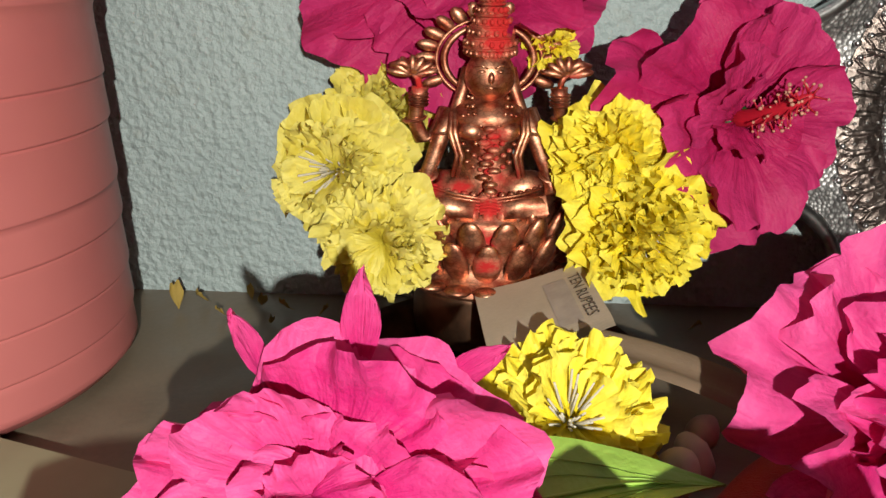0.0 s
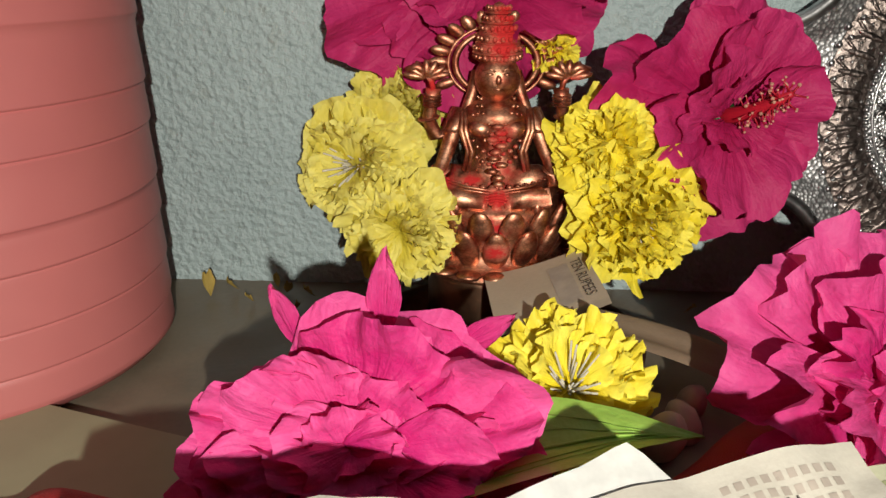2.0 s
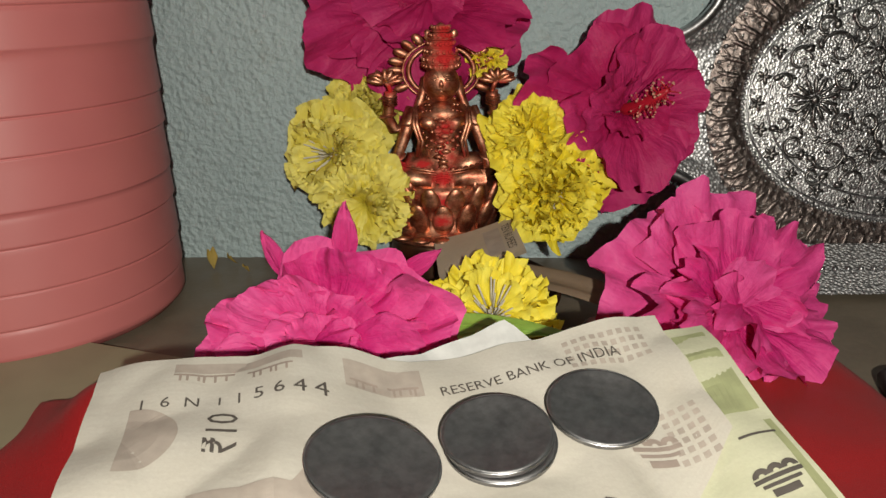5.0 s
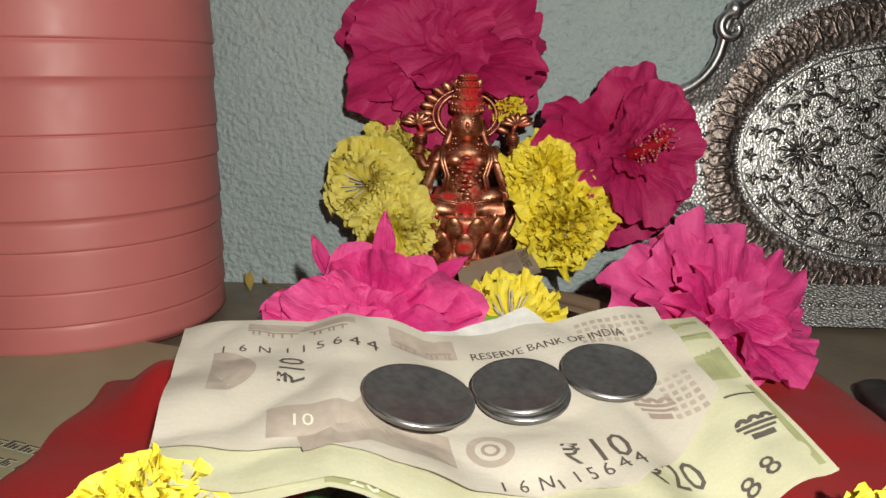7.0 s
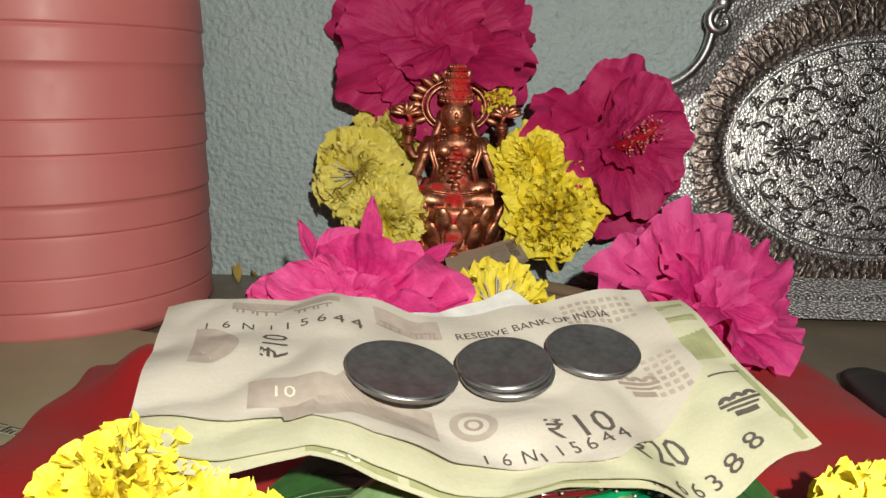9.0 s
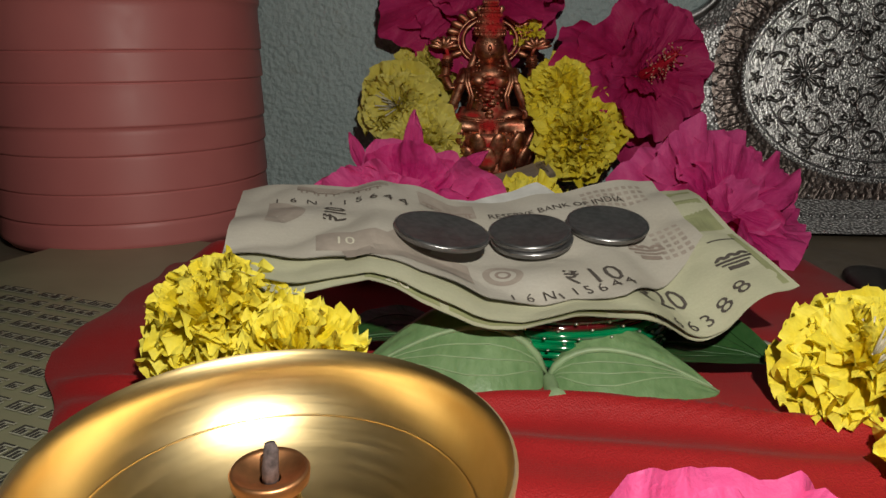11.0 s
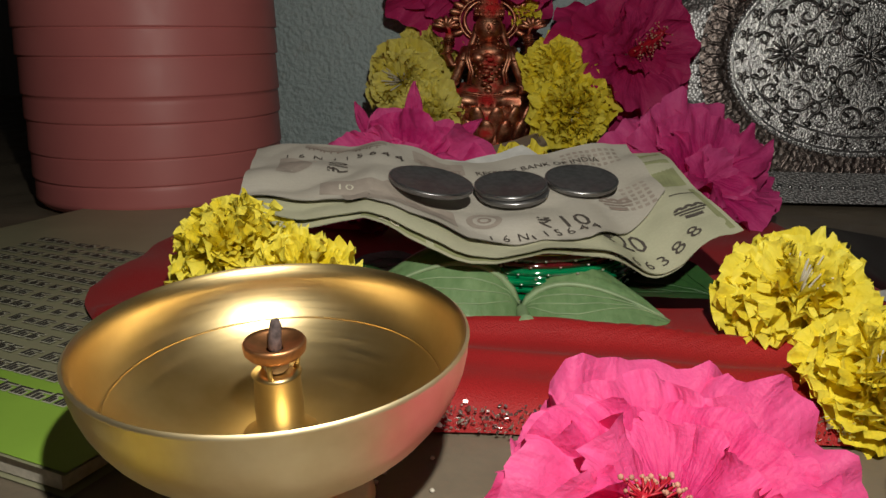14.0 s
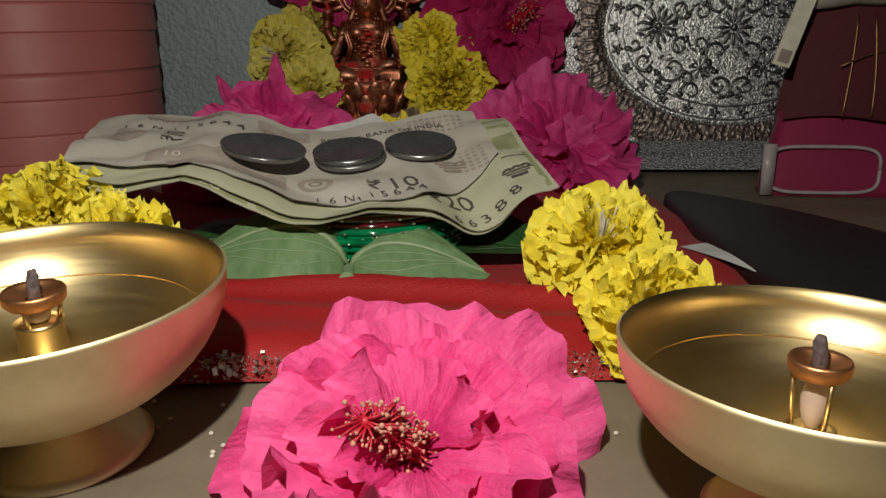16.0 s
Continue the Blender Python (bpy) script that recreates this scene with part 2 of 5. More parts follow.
M_DARKNOTE = note_mat("dark_brown_note_paper", (0.16, 0.11, 0.07), (0.24, 0.17, 0.11), (0.11, 0.08, 0.055))
M_INK = plain("dark_ink", (0.10, 0.085, 0.075), 0.7, bumpy=0)
M_SOFTINK = plain("soft_brown_ink", (0.36, 0.29, 0.25), 0.7, bumpy=0)
M_TINT = plain("pink_brown_tint", (0.43, 0.37, 0.32), 0.7, bumpy=0)
M_GREENINK = plain("olive_ink", (0.36, 0.38, 0.20), 0.7, bumpy=0)
M_PALEINK = plain("pale_ink", (0.78, 0.75, 0.62), 0.7, bumpy=0)
M_COIN = metal("worn_steel_coin", (0.33, 0.325, 0.33), 0.48, 500, (0.24, 0.235, 0.24), 0.2)
M_LEAF = leaf_mat("green_betel_leaf", (0.12, 0.215, 0.09), (0.23, 0.34, 0.17))
M_RIB = plain("pale_leaf_rib", (0.26, 0.37, 0.20), 0.5)
M_LIME = leaf_mat("fresh_betel_leaf", (0.28, 0.48, 0.07), (0.40, 0.60, 0.12))
# Leaf green darkened for the shade under the notes; calyxes share it
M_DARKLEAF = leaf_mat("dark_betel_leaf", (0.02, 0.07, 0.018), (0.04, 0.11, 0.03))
M_BANGLE = bangle_glass("green_glass", (0.0, 0.10, 0.035), (0.0, 0.24, 0.085))
M_BANGLE_RED = bangle_glass("dark_red_glass", (0.05, 0.004, 0.006), (0.12, 0.008, 0.012))
M_WICK = plain("sooty_cotton_wick", (0.16, 0.12, 0.12), 0.9, 0, 900, 0.3)
M_COVER = plain("olive_book_cover", (0.33, 0.33, 0.21), 0.4, 0, 30, 0.8, 0.05)
M_GREENPRINT = plain("lime_green_print", (0.30, 0.52, 0.07), 0.4, 0, 40, 0.85, 0.05)
M_PAGES = plain("book_pages", (0.62, 0.57, 0.48), 0.8, 0, 600, 0.7)
M_TYPE = plain("dark_type", (0.06, 0.06, 0.05), 0.6)
M_TYPEPALE = plain("pale_type", (0.66, 0.66, 0.52), 0.6)
M_BLACK = plain("black_moulded_plastic", (0.012, 0.009, 0.008), 0.5, 0, 150, 0.7, 0.15)
M_WHITE = plain("white_paper", (0.72, 0.72, 0.70), 0.7)
M_MAROON = cloth("magenta_silk_cloth", (0.34, 0.012, 0.075), 0.08, 3200)
M_DMAROON = cloth("dark_maroon_silk", (0.11, 0.006, 0.015), 0.05, 3200)
M_GOLD = metal("gold_thread", (0.55, 0.33, 0.14), 0.45, 900)
M_PIPING = plain("grey_plastic_piping", (0.50, 0.44, 0.45), 0.35)
M_CREAM = cloth("cream_cotton", (0.52, 0.50, 0.42), 0.05)
M_RICE = plain("rice_grain", (0.70, 0.66, 0.56), 0.5)
M_PLATE = metal("brown_copper_plate", (0.24, 0.13, 0.08), 0.4, 120, (0.10, 0.06, 0.04))
M_SHELL = plain("pale_nut_shell", (0.58, 0.44, 0.37), 0.5, 0, 120)
M_SPARK = metal("silver_sequin", (0.92, 0.90, 0.88), 0.32, 500, (0.7, 0.7, 0.7), 0.1)
M_DRY = plain("dry_yellow_scrap", (0.42, 0.30, 0.07), 0.8)


# ---- shaping helpers ----
def part(name, bm, material, parent=None, label="", smooth=True, m=None):
    """Links a bmesh as one mesh object, under a thing if one is given."""
    me = bpy.data.meshes.new(name)
    bm.to_mesh(me)
    bm.free()
    for mat in material if isinstance(material, tuple) else (material,):
        me.materials.append(mat)
    if smooth:
        me.shade_smooth()
    ob = new(name, me)
    if parent is not None:
        ob.parent = parent
    if m is not None:
        ob.matrix_basis = m
    if label:
        ob["label"] = label
    return ob


def child(name, me, parent, m, label=""):
    ob = new(name, me)
    ob.parent = parent
    ob.matrix_basis = m
    if label:
        ob["label"] = label
    return ob


def thing(name, m, label, category, group=""):
    ob = new(name)
    ob.empty_display_size = 0.01
    ob.matrix_basis = m
    return tagged(ob, label, category, group)


def box(bm, x0, x1, y0, y1, z0, z1, m=None):
    mm = Matrix.Translation(((x0 + x1) / 2, (y0 + y1) / 2, (z0 + z1) / 2)) @ Matrix.Diagonal((x1 - x0, y1 - y0, z1 - z0, 1))
    return bmesh.ops.create_cube(bm, size=1, matrix=(m @ mm) if m is not None else mm)["verts"]


def ball(bm, c, r, m=None, u=12, v=8):
    """An ellipsoid with half axes r at c."""
    mm = Matrix.Translation(c) @ (m if m is not None else Matrix.Identity(4)) @ Matrix.Diagonal((*r, 1))
    return bmesh.ops.create_uvsphere(bm, u_segments=u, v_segments=v, radius=1, matrix=mm)["verts"]


def sheet(bm, f, nu, nv, closed=False, uv=False):
    """A grid of f(a, b), with a and b from 0 to 1."""
    vs = [[bm.verts.new(f(i / nu, j / nv)) for i in range(nu + (0 if closed else 1))] for j in range(nv + 1)]
    layer = bm.loops.layers.uv.verify() if uv else None
    n = nu
    for j in range(nv):
        for i in range(n):
            k = (i + 1) % nu if closed else i + 1
            face = bm.faces.new((vs[j][i], vs[j][k], vs[j + 1][k], vs[j + 1][i]))
            if uv:
                for loop, (a, b) in zip(face.loops, ((i, j), (i + 1, j), (i + 1, j + 1), (i, j + 1))):
                    loop[layer].uv = (a / nu, b / nv)
    return vs


def lathe(bm, profile, seg=48, c=(0, 0, 0), wobble=0.0):
    """A turned shape: profile of (radius, height)."""
    n = len(profile) - 1

    def f(a, b):
        r, z = profile[round(b * n)]
        t = 2 * math.pi * a
        k = 1 + wobble * noise.noise((2 * math.cos(t), 2 * math.sin(t), z * 60))
        return c[0] + r * k * math.cos(t), c[1] + r * k * math.sin(t), c[2] + z

    sheet(bm, f, seg, n, True)


def tube(bm, pts, radii, seg=8, flat=1.0):
    """A tube along points; radii one number or one per point."""
    pts = [Vector(p) for p in pts]
    radii = [radii] * len(pts) if isinstance(radii, (int, float)) else radii
    rings = []
    for i, p in enumerate(pts):
        d = (pts[min(i + 1, len(pts) - 1)] - pts[max(i - 1, 0)]).normalized()
        side = d.cross(Vector((0, 1, 0.01)) if abs(d.y) < 0.9 else Vector((1, 0, 0))).normalized()
        up = side.cross(d)
        rings.append([bm.verts.new(p + radii[i] * (math.cos(a) * side + flat * math.sin(a) * up)) for a in (2 * math.pi * k / seg for k in range(seg))])
    for r0, r1 in zip(rings, rings[1:]):
        for k in range(seg):
            bm.faces.new((r0[k], r0[(k + 1) % seg], r1[(k + 1) % seg], r1[k]))
    bm.faces.new(rings[0][::-1]), bm.faces.new(rings[-1])


def torus(bm, R, r, m, seg=40, ring=8, sq=1.0):
    def f(a, b):
        t, p = 2 * math.pi * a, 2 * math.pi * b
        return m @ Vector(((R + r * math.cos(p)) * math.cos(t), (R + r * math.cos(p)) * math.sin(t), sq * r * math.sin(p)))

    sheet(bm, f, seg, ring, True)


def text_points(body, size):
    """The outline of a word as a flat mesh: vertices and faces."""
    cu = bpy.data.curves.new("word", "FONT")
    cu.body, cu.size, cu.resolution_u = body, size, 2
    ob = new("word", cu)
    bpy.context.view_layer.update()
    me = bpy.data.meshes.new_from_object(ob.evaluated_get(bpy.context.evaluated_depsgraph_get()))
    verts, faces = [v.co.copy() for v in me.vertices], [tuple(p.vertices) for p in me.polygons]
    bpy.data.objects.remove(ob), bpy.data.curves.remove(cu), bpy.data.meshes.remove(me)
    return verts, faces


def word(bm, body, size, place):
    """Writes a word; place(x, y) puts a flat point on its surface."""
    verts, faces = text_points(body, size)
    flat = bmesh.new()
    vs = [flat.verts.new(v) for v in verts]
    for f in faces:
        try:
            flat.faces.new([vs[i] for i in f])
        except ValueError:
            pass
    bmesh.ops.triangulate(flat, faces=flat.faces[:])
    for _ in range(2):
        bmesh.ops.subdivide_edges(flat, edges=[e for e in flat.edges if e.calc_length() > 0.0011], cuts=1)
        bmesh.ops.triangulate(flat, faces=[f for f in flat.faces if len(f.verts) > 4])
    made = {v: bm.verts.new(place(v.co.x, v.co.y)) for v in flat.verts}
    for f in flat.faces:
        bm.faces.new([made[v] for v in f.verts])
    flat.free()


# ---- the setting ----
def wall_y(x):
    return 0.245 - 0.075 * (x - 0.09)


bm = bmesh.new()
box(bm, -1.2, 1.2, -1.2, 0.9, F - 0.06, F)
tagged(part("floor", bm, M_STONE, smooth=False), "dark grey stone slab floor with faint grit", "floor", kind="structure")

bm = bmesh.new()
front = lambda a, b: (-0.26 + 0.86 * a, wall_y(-0.26 + 0.86 * a) + 0.0009 * noise.noise((300 * (0.86 * a), 0, 300 * 0.5 * b)), F + 0.5 * b)
sheet(bm, front, 330, 200)
back = lambda a, b: (-0.26 + 0.86 * a, wall_y(-0.26 + 0.86 * a) + 0.08, F + 0.5 * (1 - b))
sheet(bm, back, 1, 1)
side = lambda a, b: (-0.26, wall_y(-0.26) + 0.08 * (1 - a), F + 0.5 * b)
sheet(bm, side, 1, 1)
tagged(part("wall_back", bm, M_WALL), "rough blue-grey plastered wall with pitted grain", "wall", kind="structure")

for name, b in (("wall_left", (-1.2, -1.15, -1.2, 0.9)), ("wall_right", (1.15, 1.2, -1.2, 0.9)), ("wall_front", (-1.15, 1.15, -1.2, -1.15)), ("wall_far", (-1.15, 1.15, 0.85, 0.9))):
    bm = bmesh.new()
    box(bm, *b, F, 1.1)
    tagged(part(name, bm, M_ROOM, smooth=False), "dim plain painted room wall", "wall", kind="structure")
bm = bmesh.new()
box(bm, -1.2, 1.2, -1.2, 0.9, 1.1, 1.15)
tagged(part("ceiling", bm, M_ROOM, smooth=False), "dim plain ceiling over the shelf", "ceiling", kind="structure")


# ---- red cloth with silver edging ----
def cloth_z(x, y):
    z = 0.0165 + 0.0011 * math.sin(38 * x + 60 * y) * math.sin(70 * y) + 0.0008 * noise.noise((60 * x, 60 * y, 2))
    z += 0.0035 * math.exp(-((y - 0.001 + 0.05 * (x - 0.03) - 0.003 * math.sin(50 * x)) / 0.0035) ** 2)
    z += 0.011 * math.exp(-((x + 0.078) / 0.012) ** 2 - ((y - 0.100) / 0.016) ** 2) + 0.008 * math.exp(-((x + 0.062) / 0.009) ** 2 - ((y - 0.085) / 0.02) ** 2)
    z += 0.002 * math.exp(-((y + 0.020 + 0.1 * (x - 0.1)) / 0.004) ** 2)
    return z


def red_cloth():
    bm = bmesh.new()

    def f(a, b):
        left, right = -0.102 + 0.040 * max(0, 1 - 2.2 * b) + 0.001 * math.sin(30 * b), 0.128 + 0.012 * math.sin(3 * b)
        x = left + (right - left) * a
        far = 0.116 + 0.050 / (1 + math.exp(-(x - 0.06) / 0.012))
        near = -0.036 + 0.001 * math.sin(90 * x)
        y = near + (far - near) * b
        edge = min(a * 9, (1 - a) * 14, b * 14, (1 - b) * 14, 1)
        book = min(1, max(0, (-0.030 + 0.36 * (y + 0.036) - x) / 0.012))
        low = F + 0.0008 + 0.0060 * book
        return x, y, low + (cloth_z(x, y) - F + 0.0004 - 0.0045 * book) * math.sqrt(max(0, 1 - (1 - edge) ** 2))

    sheet(bm, f, 96, 90)
    ob = part("red_cloth", bm, M_RED)
    tagged(ob, "red cotton cloth spread in soft folds with silver edging", "cloth")
    bm = bmesh.new()
    rnd = random.Random(4)
    for i in range(1500):
        x = -0.03 + 0.13 * rnd.random()
        along = noise.noise((90 * x, 3, 0))
        y = -0.0330 - 0.0045 * rnd.random() + 0.10 * max(0, x - 0.055) ** 1.3
        r = (0.00014 + 0.00032 * rnd.random() ** 3) * (1.5 if along > 0.1 else 0.8)
        mm = pose(0, 0, 0, rnd.uniform(0, 360), rnd.uniform(0, 360), 0)
        bmesh.ops.create_cube(bm, size=1, matrix=Matrix.Translation((x, y, F + 0.0015 + 0.0055 * rnd.random())) @ mm @ Matrix.Diagonal((3.0 * r, 1.8 * r, 0.5 * r, 1)))
    part("edging", bm, M_SPARK, ob, "glittering silver sequin edging", smooth=False)["kind"] = "stuff"


red_cloth()


# ---- pink tub ----
def tub():
    R, H = 0.0600, 0.2
    grooves = (0.014, 0.026, 0.041, 0.052, 0.069, 0.081, 0.100, 0.113, 0.131, 0.144, 0.162)
    prof = [(0.0, 0.0), (R * 0.86, 0.0), (R * 0.93, 0.001), (R * 0.955, 0.003)]
    z = 0.004
    while z < H:
        k = 0.965 + 0.035 * z / H
        d = min(abs(z - g) for g in grooves)
        dip = 0.00045 * max(0, 1 - d / 0.0006)
        below = max((g for g in grooves if g <= z), default=0.0)
        lip = 0.0009 * max(0, 1 - (z - below) / 0.014)
        prof.append((R * k - dip + lip, z))
        z += 0.0003 if d < 0.0012 else 0.0016
    prof += [(R * 1.0, H), (R * 0.97, H), (R * 0.94, H - 0.01), (R * 0.9, 0.004), (0, 0.004)]
    ob = thing("plastic_tub", pose(-0.150, 0.2000, F + 0.001), "salmon pink ribbed plastic tub standing by the wall", "tub")
    bm = bmesh.new()
    lathe(bm, prof, 72)
    part("body", bm, M_TIN, ob)
    bm = bmesh.new()
    lathe(bm, [(0, 0.0), (R * 1.01, 0.0), (R * 1.03, -0.008), (R * 1.008, -0.008), (R * 1.008, -0.001), (R * 1.035, 0.001), (R * 1.03, 0.004), (0, 0.005)], 72, (0, 0, H + 0.001))
    part("lid", bm, M_TIN, ob)


tub()


# ---- petals and flowers ----
def petal_bm(L, half, ruffle, curl, seed, nu=10, nv=7, waves=5, tip=0.0, cup=0.0, lobes=0.03, irregular=0.14, fold=0.16, pleat=0.06):
    """A ruffled fan-shaped petal along +y, base at the origin."""
    rnd = random.Random(seed)
    p1, p2, o = rnd.uniform(0, 6), rnd.uniform(0, 6), rnd.uniform(0, 50)
    bm = bmesh.new()

    def f(a, b):
        t = 2 * a - 1
        s = 0.04 + 0.96 * b
        ang = radians(half) * t * (0.30 + 0.70 * s ** 0.55) * math.sqrt(1 - 0.38 * s ** 6) * (1 - tip * s ** 3)
        edge = 1 - 0.07 * t * t - 0.13 * t ** 4 + irregular * s * s * noise.noise((1.9 * t + o, 2, 0)) + lobes * s ** 5 * (math.sin(waves * 1.3 * t + p1) + 1.2 * noise.noise((11 * t, o, 1)))
        r = L * s * edge
        z = curl * L * s * s + cup * L * t * t * s
        z += fold * L * s * noise.noise((1.2 * t + o, 1.0 * s, 3))
        z -= 0.30 * fold * L * s * abs(noise.noise((3.1 * t + o, 2.2 * s, 9)))
        z += ruffle * L * s ** 7 * (0.5 * math.sin(waves * t + p2) + 0.3 * math.sin(2.3 * waves * t + p1) + 0.8 * noise.noise((5 * t + o, 2 * s, 7)))
        z += pleat * L * s * s * (1 - s * 0.25) * noise.noise((9.5 * t + o, 1.1 * s, 21))
        z += 0.030 * L * noise.noise((5 * t, 5 * s, o)) + 0.022 * L * noise.noise((14 * t, 9 * s, o))
        return r * math.sin(ang), r * math.cos(ang), z

    sheet(bm, f, nu, nv, uv=True)
    return bm


def petal_mesh(name, mat, *args, **kw):
    bm = petal_bm(*args, **kw)
    me = bpy.data.meshes.new(name)
    bm.to_mesh(me)
    bm.free()
    me.materials.append(mat)
    me.shade_smooth()
    return me


def stamens(parent, length, spread, seed, lean=(0, 0), count=46):
    rnd = random.Random(seed)
    bm, bd = bmesh.new(), bmesh.new()
    tube(bm, [(lean[0] * k * k, lean[1] * k * k, length * k) for k in (0, 0.25, 0.5, 0.75, 1)], [spread * 0.40, spread * 0.36, spread * 0.32, spread * 0.26, spread * 0.14], 7)
    for i in range(count):
        k = 0.30 + 0.70 * rnd.random()
        a, r = rnd.uniform(0, 6.28), spread * rnd.uniform(0.35, 0.85)
        p = Vector((lean[0] * k * k, lean[1] * k * k, length * k))
        q = p + Vector((r * math.cos(a), r * math.sin(a), 0.3 * r))
        tube(bm, [p, q], [spread * 0.045, spread * 0.03], 4)
        ball(bd, q, [spread * rnd.choice((0.04, 0.05, 0.06, 0.085))] * 3, None, 6, 4)
    part("stamen_column", bm, M_STAMEN, parent)
    part("anther_dust", bd, M_ANTHER, parent, "pale pinkish dust-like anthers")["kind"] = "stuff"


def hibiscus(m, mat, rings, label, seed, column=None, half=54, ruffle=0.15, fold=0.24, group="hibiscus blooms"):
    """rings: rows of count, length, opening from the axis, curl, lift and how far a petal lies across the middle."""
    rnd = random.Random(seed)
    ob = thing("hibiscus_flower", m, label, "flower", group)
    for count, L, opening, curl, lift, across in ((*row, 0.0)[:6] for row in rings):
        kinds = [petal_mesh("petal", mat, L * rnd.uniform(0.92, 1.08), half * rnd.uniform(0.9, 1.15), ruffle * rnd.uniform(0.8, 1.3), curl, rnd.random() * 900, 32, 14, rnd.choice((7, 9, 10, 12)), lobes=0.026, fold=fold) for _ in range(min(count, 5))]
        turn = rnd.uniform(0, 360)
        for i in range(count):
            mm = Matrix.Translation((0, 0, lift)) @ pose(0, 0, 0, 0, 0, turn + 360 * i / count + rnd.uniform(-12, 12)) @ pose(0, 0, 0, 90 - opening + rnd.uniform(-13, 13), rnd.uniform(-20, 20), 0) @ Matrix.Translation((0, -across * L, 0))
            k = rnd.uniform(0.82, 1.1)
            child("petal", kinds[i % len(kinds)], ob, mm @ Matrix.Diagonal((k * rnd.choice((-1, 1)) * rnd.uniform(0.85, 1.1), k, k, 1)))
    bm = bmesh.new()
    lathe(bm, [(0, -0.006), (0.0022, -0.005), (0.0032, 0.0), (0.004, 0.004), (0.0, 0.003)], 10)
    part("calyx", bm, M_DARKLEAF, ob)
    if column:
        stamens(ob, *column)
    return ob


def marigold(m, mat, R, label, seed, dome=0.55, count=46, core=True, group="yellow blooms"):
    """A ruffled yellow bloom: petals in five tiers, from flat to upright."""
    rnd = random.Random(seed)
    ob = thing("yellow_flower", m, label, "flower", group)
    kinds = [petal_mesh("petal", mat, R * k, 40 * rnd.uniform(0.75, 1.3), 0.20, rnd.uniform(-0.15, 0.25), rnd.random() * 900, 18, 9, rnd.choice((7, 9, 11)), lobes=0.022, irregular=0.14, fold=0.26, pleat=0.15) for k in (1.10, 1.00, 0.92, 0.82, 0.72, 0.58)]
    count = int(count * 1.5)
    for i in range(count):
        k = i / (count - 1)
        opening = 102 - (100 * dome + 25) * k + rnd.uniform(-20, 20)
        mm = Matrix.Translation((0, 0, 0.25 * R * k)) @ pose(0, 0, 0, 0, 0, 137.5 * i + rnd.uniform(-9, 9)) @ pose(0, 0, 0, 90 - opening, rnd.uniform(-30, 30), 0)
        child("petal", kinds[min(5, int(k * 4.6 + rnd.random() * 1.4))], ob, mm @ Matrix.Diagonal((rnd.choice((-1, 1)), 1, 1, 1)))
    bm = bmesh.new()
    lathe(bm, [(0, -R * 0.5), (R * 0.14, -R * 0.45), (R * 0.22, -R * 0.1), (R * 0.3, 0.0), (0, R * 0.1)], 10)
    part("calyx", bm, M_DARKLEAF, ob)
    if core:
        bm = bmesh.new()
        for i in range(26):
            a, e = rnd.uniform(0, 6.28), rnd.uniform(0.1, 0.55)
            d = Vector((math.cos(a) * math.sin(e), math.sin(a) * math.sin(e), math.cos(e)))
            tube(bm, [d * 0.1 * R, d * R * rnd.uniform(0.5, 0.85)], [R * 0.022, R * 0.012], 4)
        part("filament_tuft", bm, M_FIL, ob, "pale thread-like filaments")["kind"] = "stuff"
    return ob


def facing(x, y, z, dx, dy, dz, spin=0):
    """A pose whose z axis points along the given direction."""
    q = Vector((dx, dy, dz)).to_track_quat("Z", "Y").to_matrix().to_4x4()
    return Matrix.Translation((x, y, z)) @ q @ pose(0, 0, 0, 0, 0, spin)


hibiscus(facing(0.0035, 0.238, 0.119, 0.0, -0.9, 0.22) @ Matrix.Diagonal((1.14, 0.98, 1, 1)), M_CRIMSON, [(8, 0.045, 88, 0.05, 0), (8, 0.039, 76, 0.05, 0.002), (5, 0.032, 78, 0.0, 0.006, 0.35), (4, 0.024, 74, 0.0, 0.009, 0.4)], "deep pink double hibiscus propped against the wall", 11)
hibiscus(facing(0.0805, 0.218, 0.0795, 0.26, -0.9, 0.12), M_CRIMSON, [(7, 0.0375, 86, 0.05, 0), (5, 0.033, 68, 0.1, 0.002), (3, 0.017, 52, 0.1, 0.003)], "deep pink hibiscus with red stamens beside the idol", 12, (0.027, 0.007, 5, (0.004, 0.007), 70), 60, 0.10)
hibiscus(facing(-0.0195, 0.112, 0.0335, 0.0, -0.78, 0.62) @ Matrix.Diagonal((1.1, 0.82, 1, 1)), M_MAGENTA, [(9, 0.0325, 84, 0.1, 0), (7, 0.0290, 70, 0.05, 0.003), (6, 0.0240, 72, -0.05, 0.006, 0.35), (4, 0.0180, 66, 0.0, 0.009, 0.4)], "magenta double hibiscus with crumpled wilting petals", 41, None, 62, 0.20, 0.30)
hibiscus(facing(0.099, 0.142, 0.0270, 0.3, -0.72, 0.6) @ Matrix.Diagonal((1.04, 1.0, 1, 1)), M_MAGENTA, [(8, 0.0405, 84, 0.05, 0), (7, 0.032, 66, 0.0, 0.003), (4, 0.027, 74, 0.0, 0.008, 0.4)], "magenta double hibiscus lying in front of the tray", 14)
hibiscus(facing(0.0475, -0.068, 0.0110, 0.02, -0.54, 0.84), M_PINK, [(9, 0.0325, 86, 0.05, 0), (8, 0.026, 66, 0.0, 0.002), (6, 0.019, 50, 0.0, 0.003)], "bright pink double hibiscus with a dusty crimson stamen", 15, (0.020, 0.0058, 6, (-0.008, -0.002), 220), 62, 0.17)
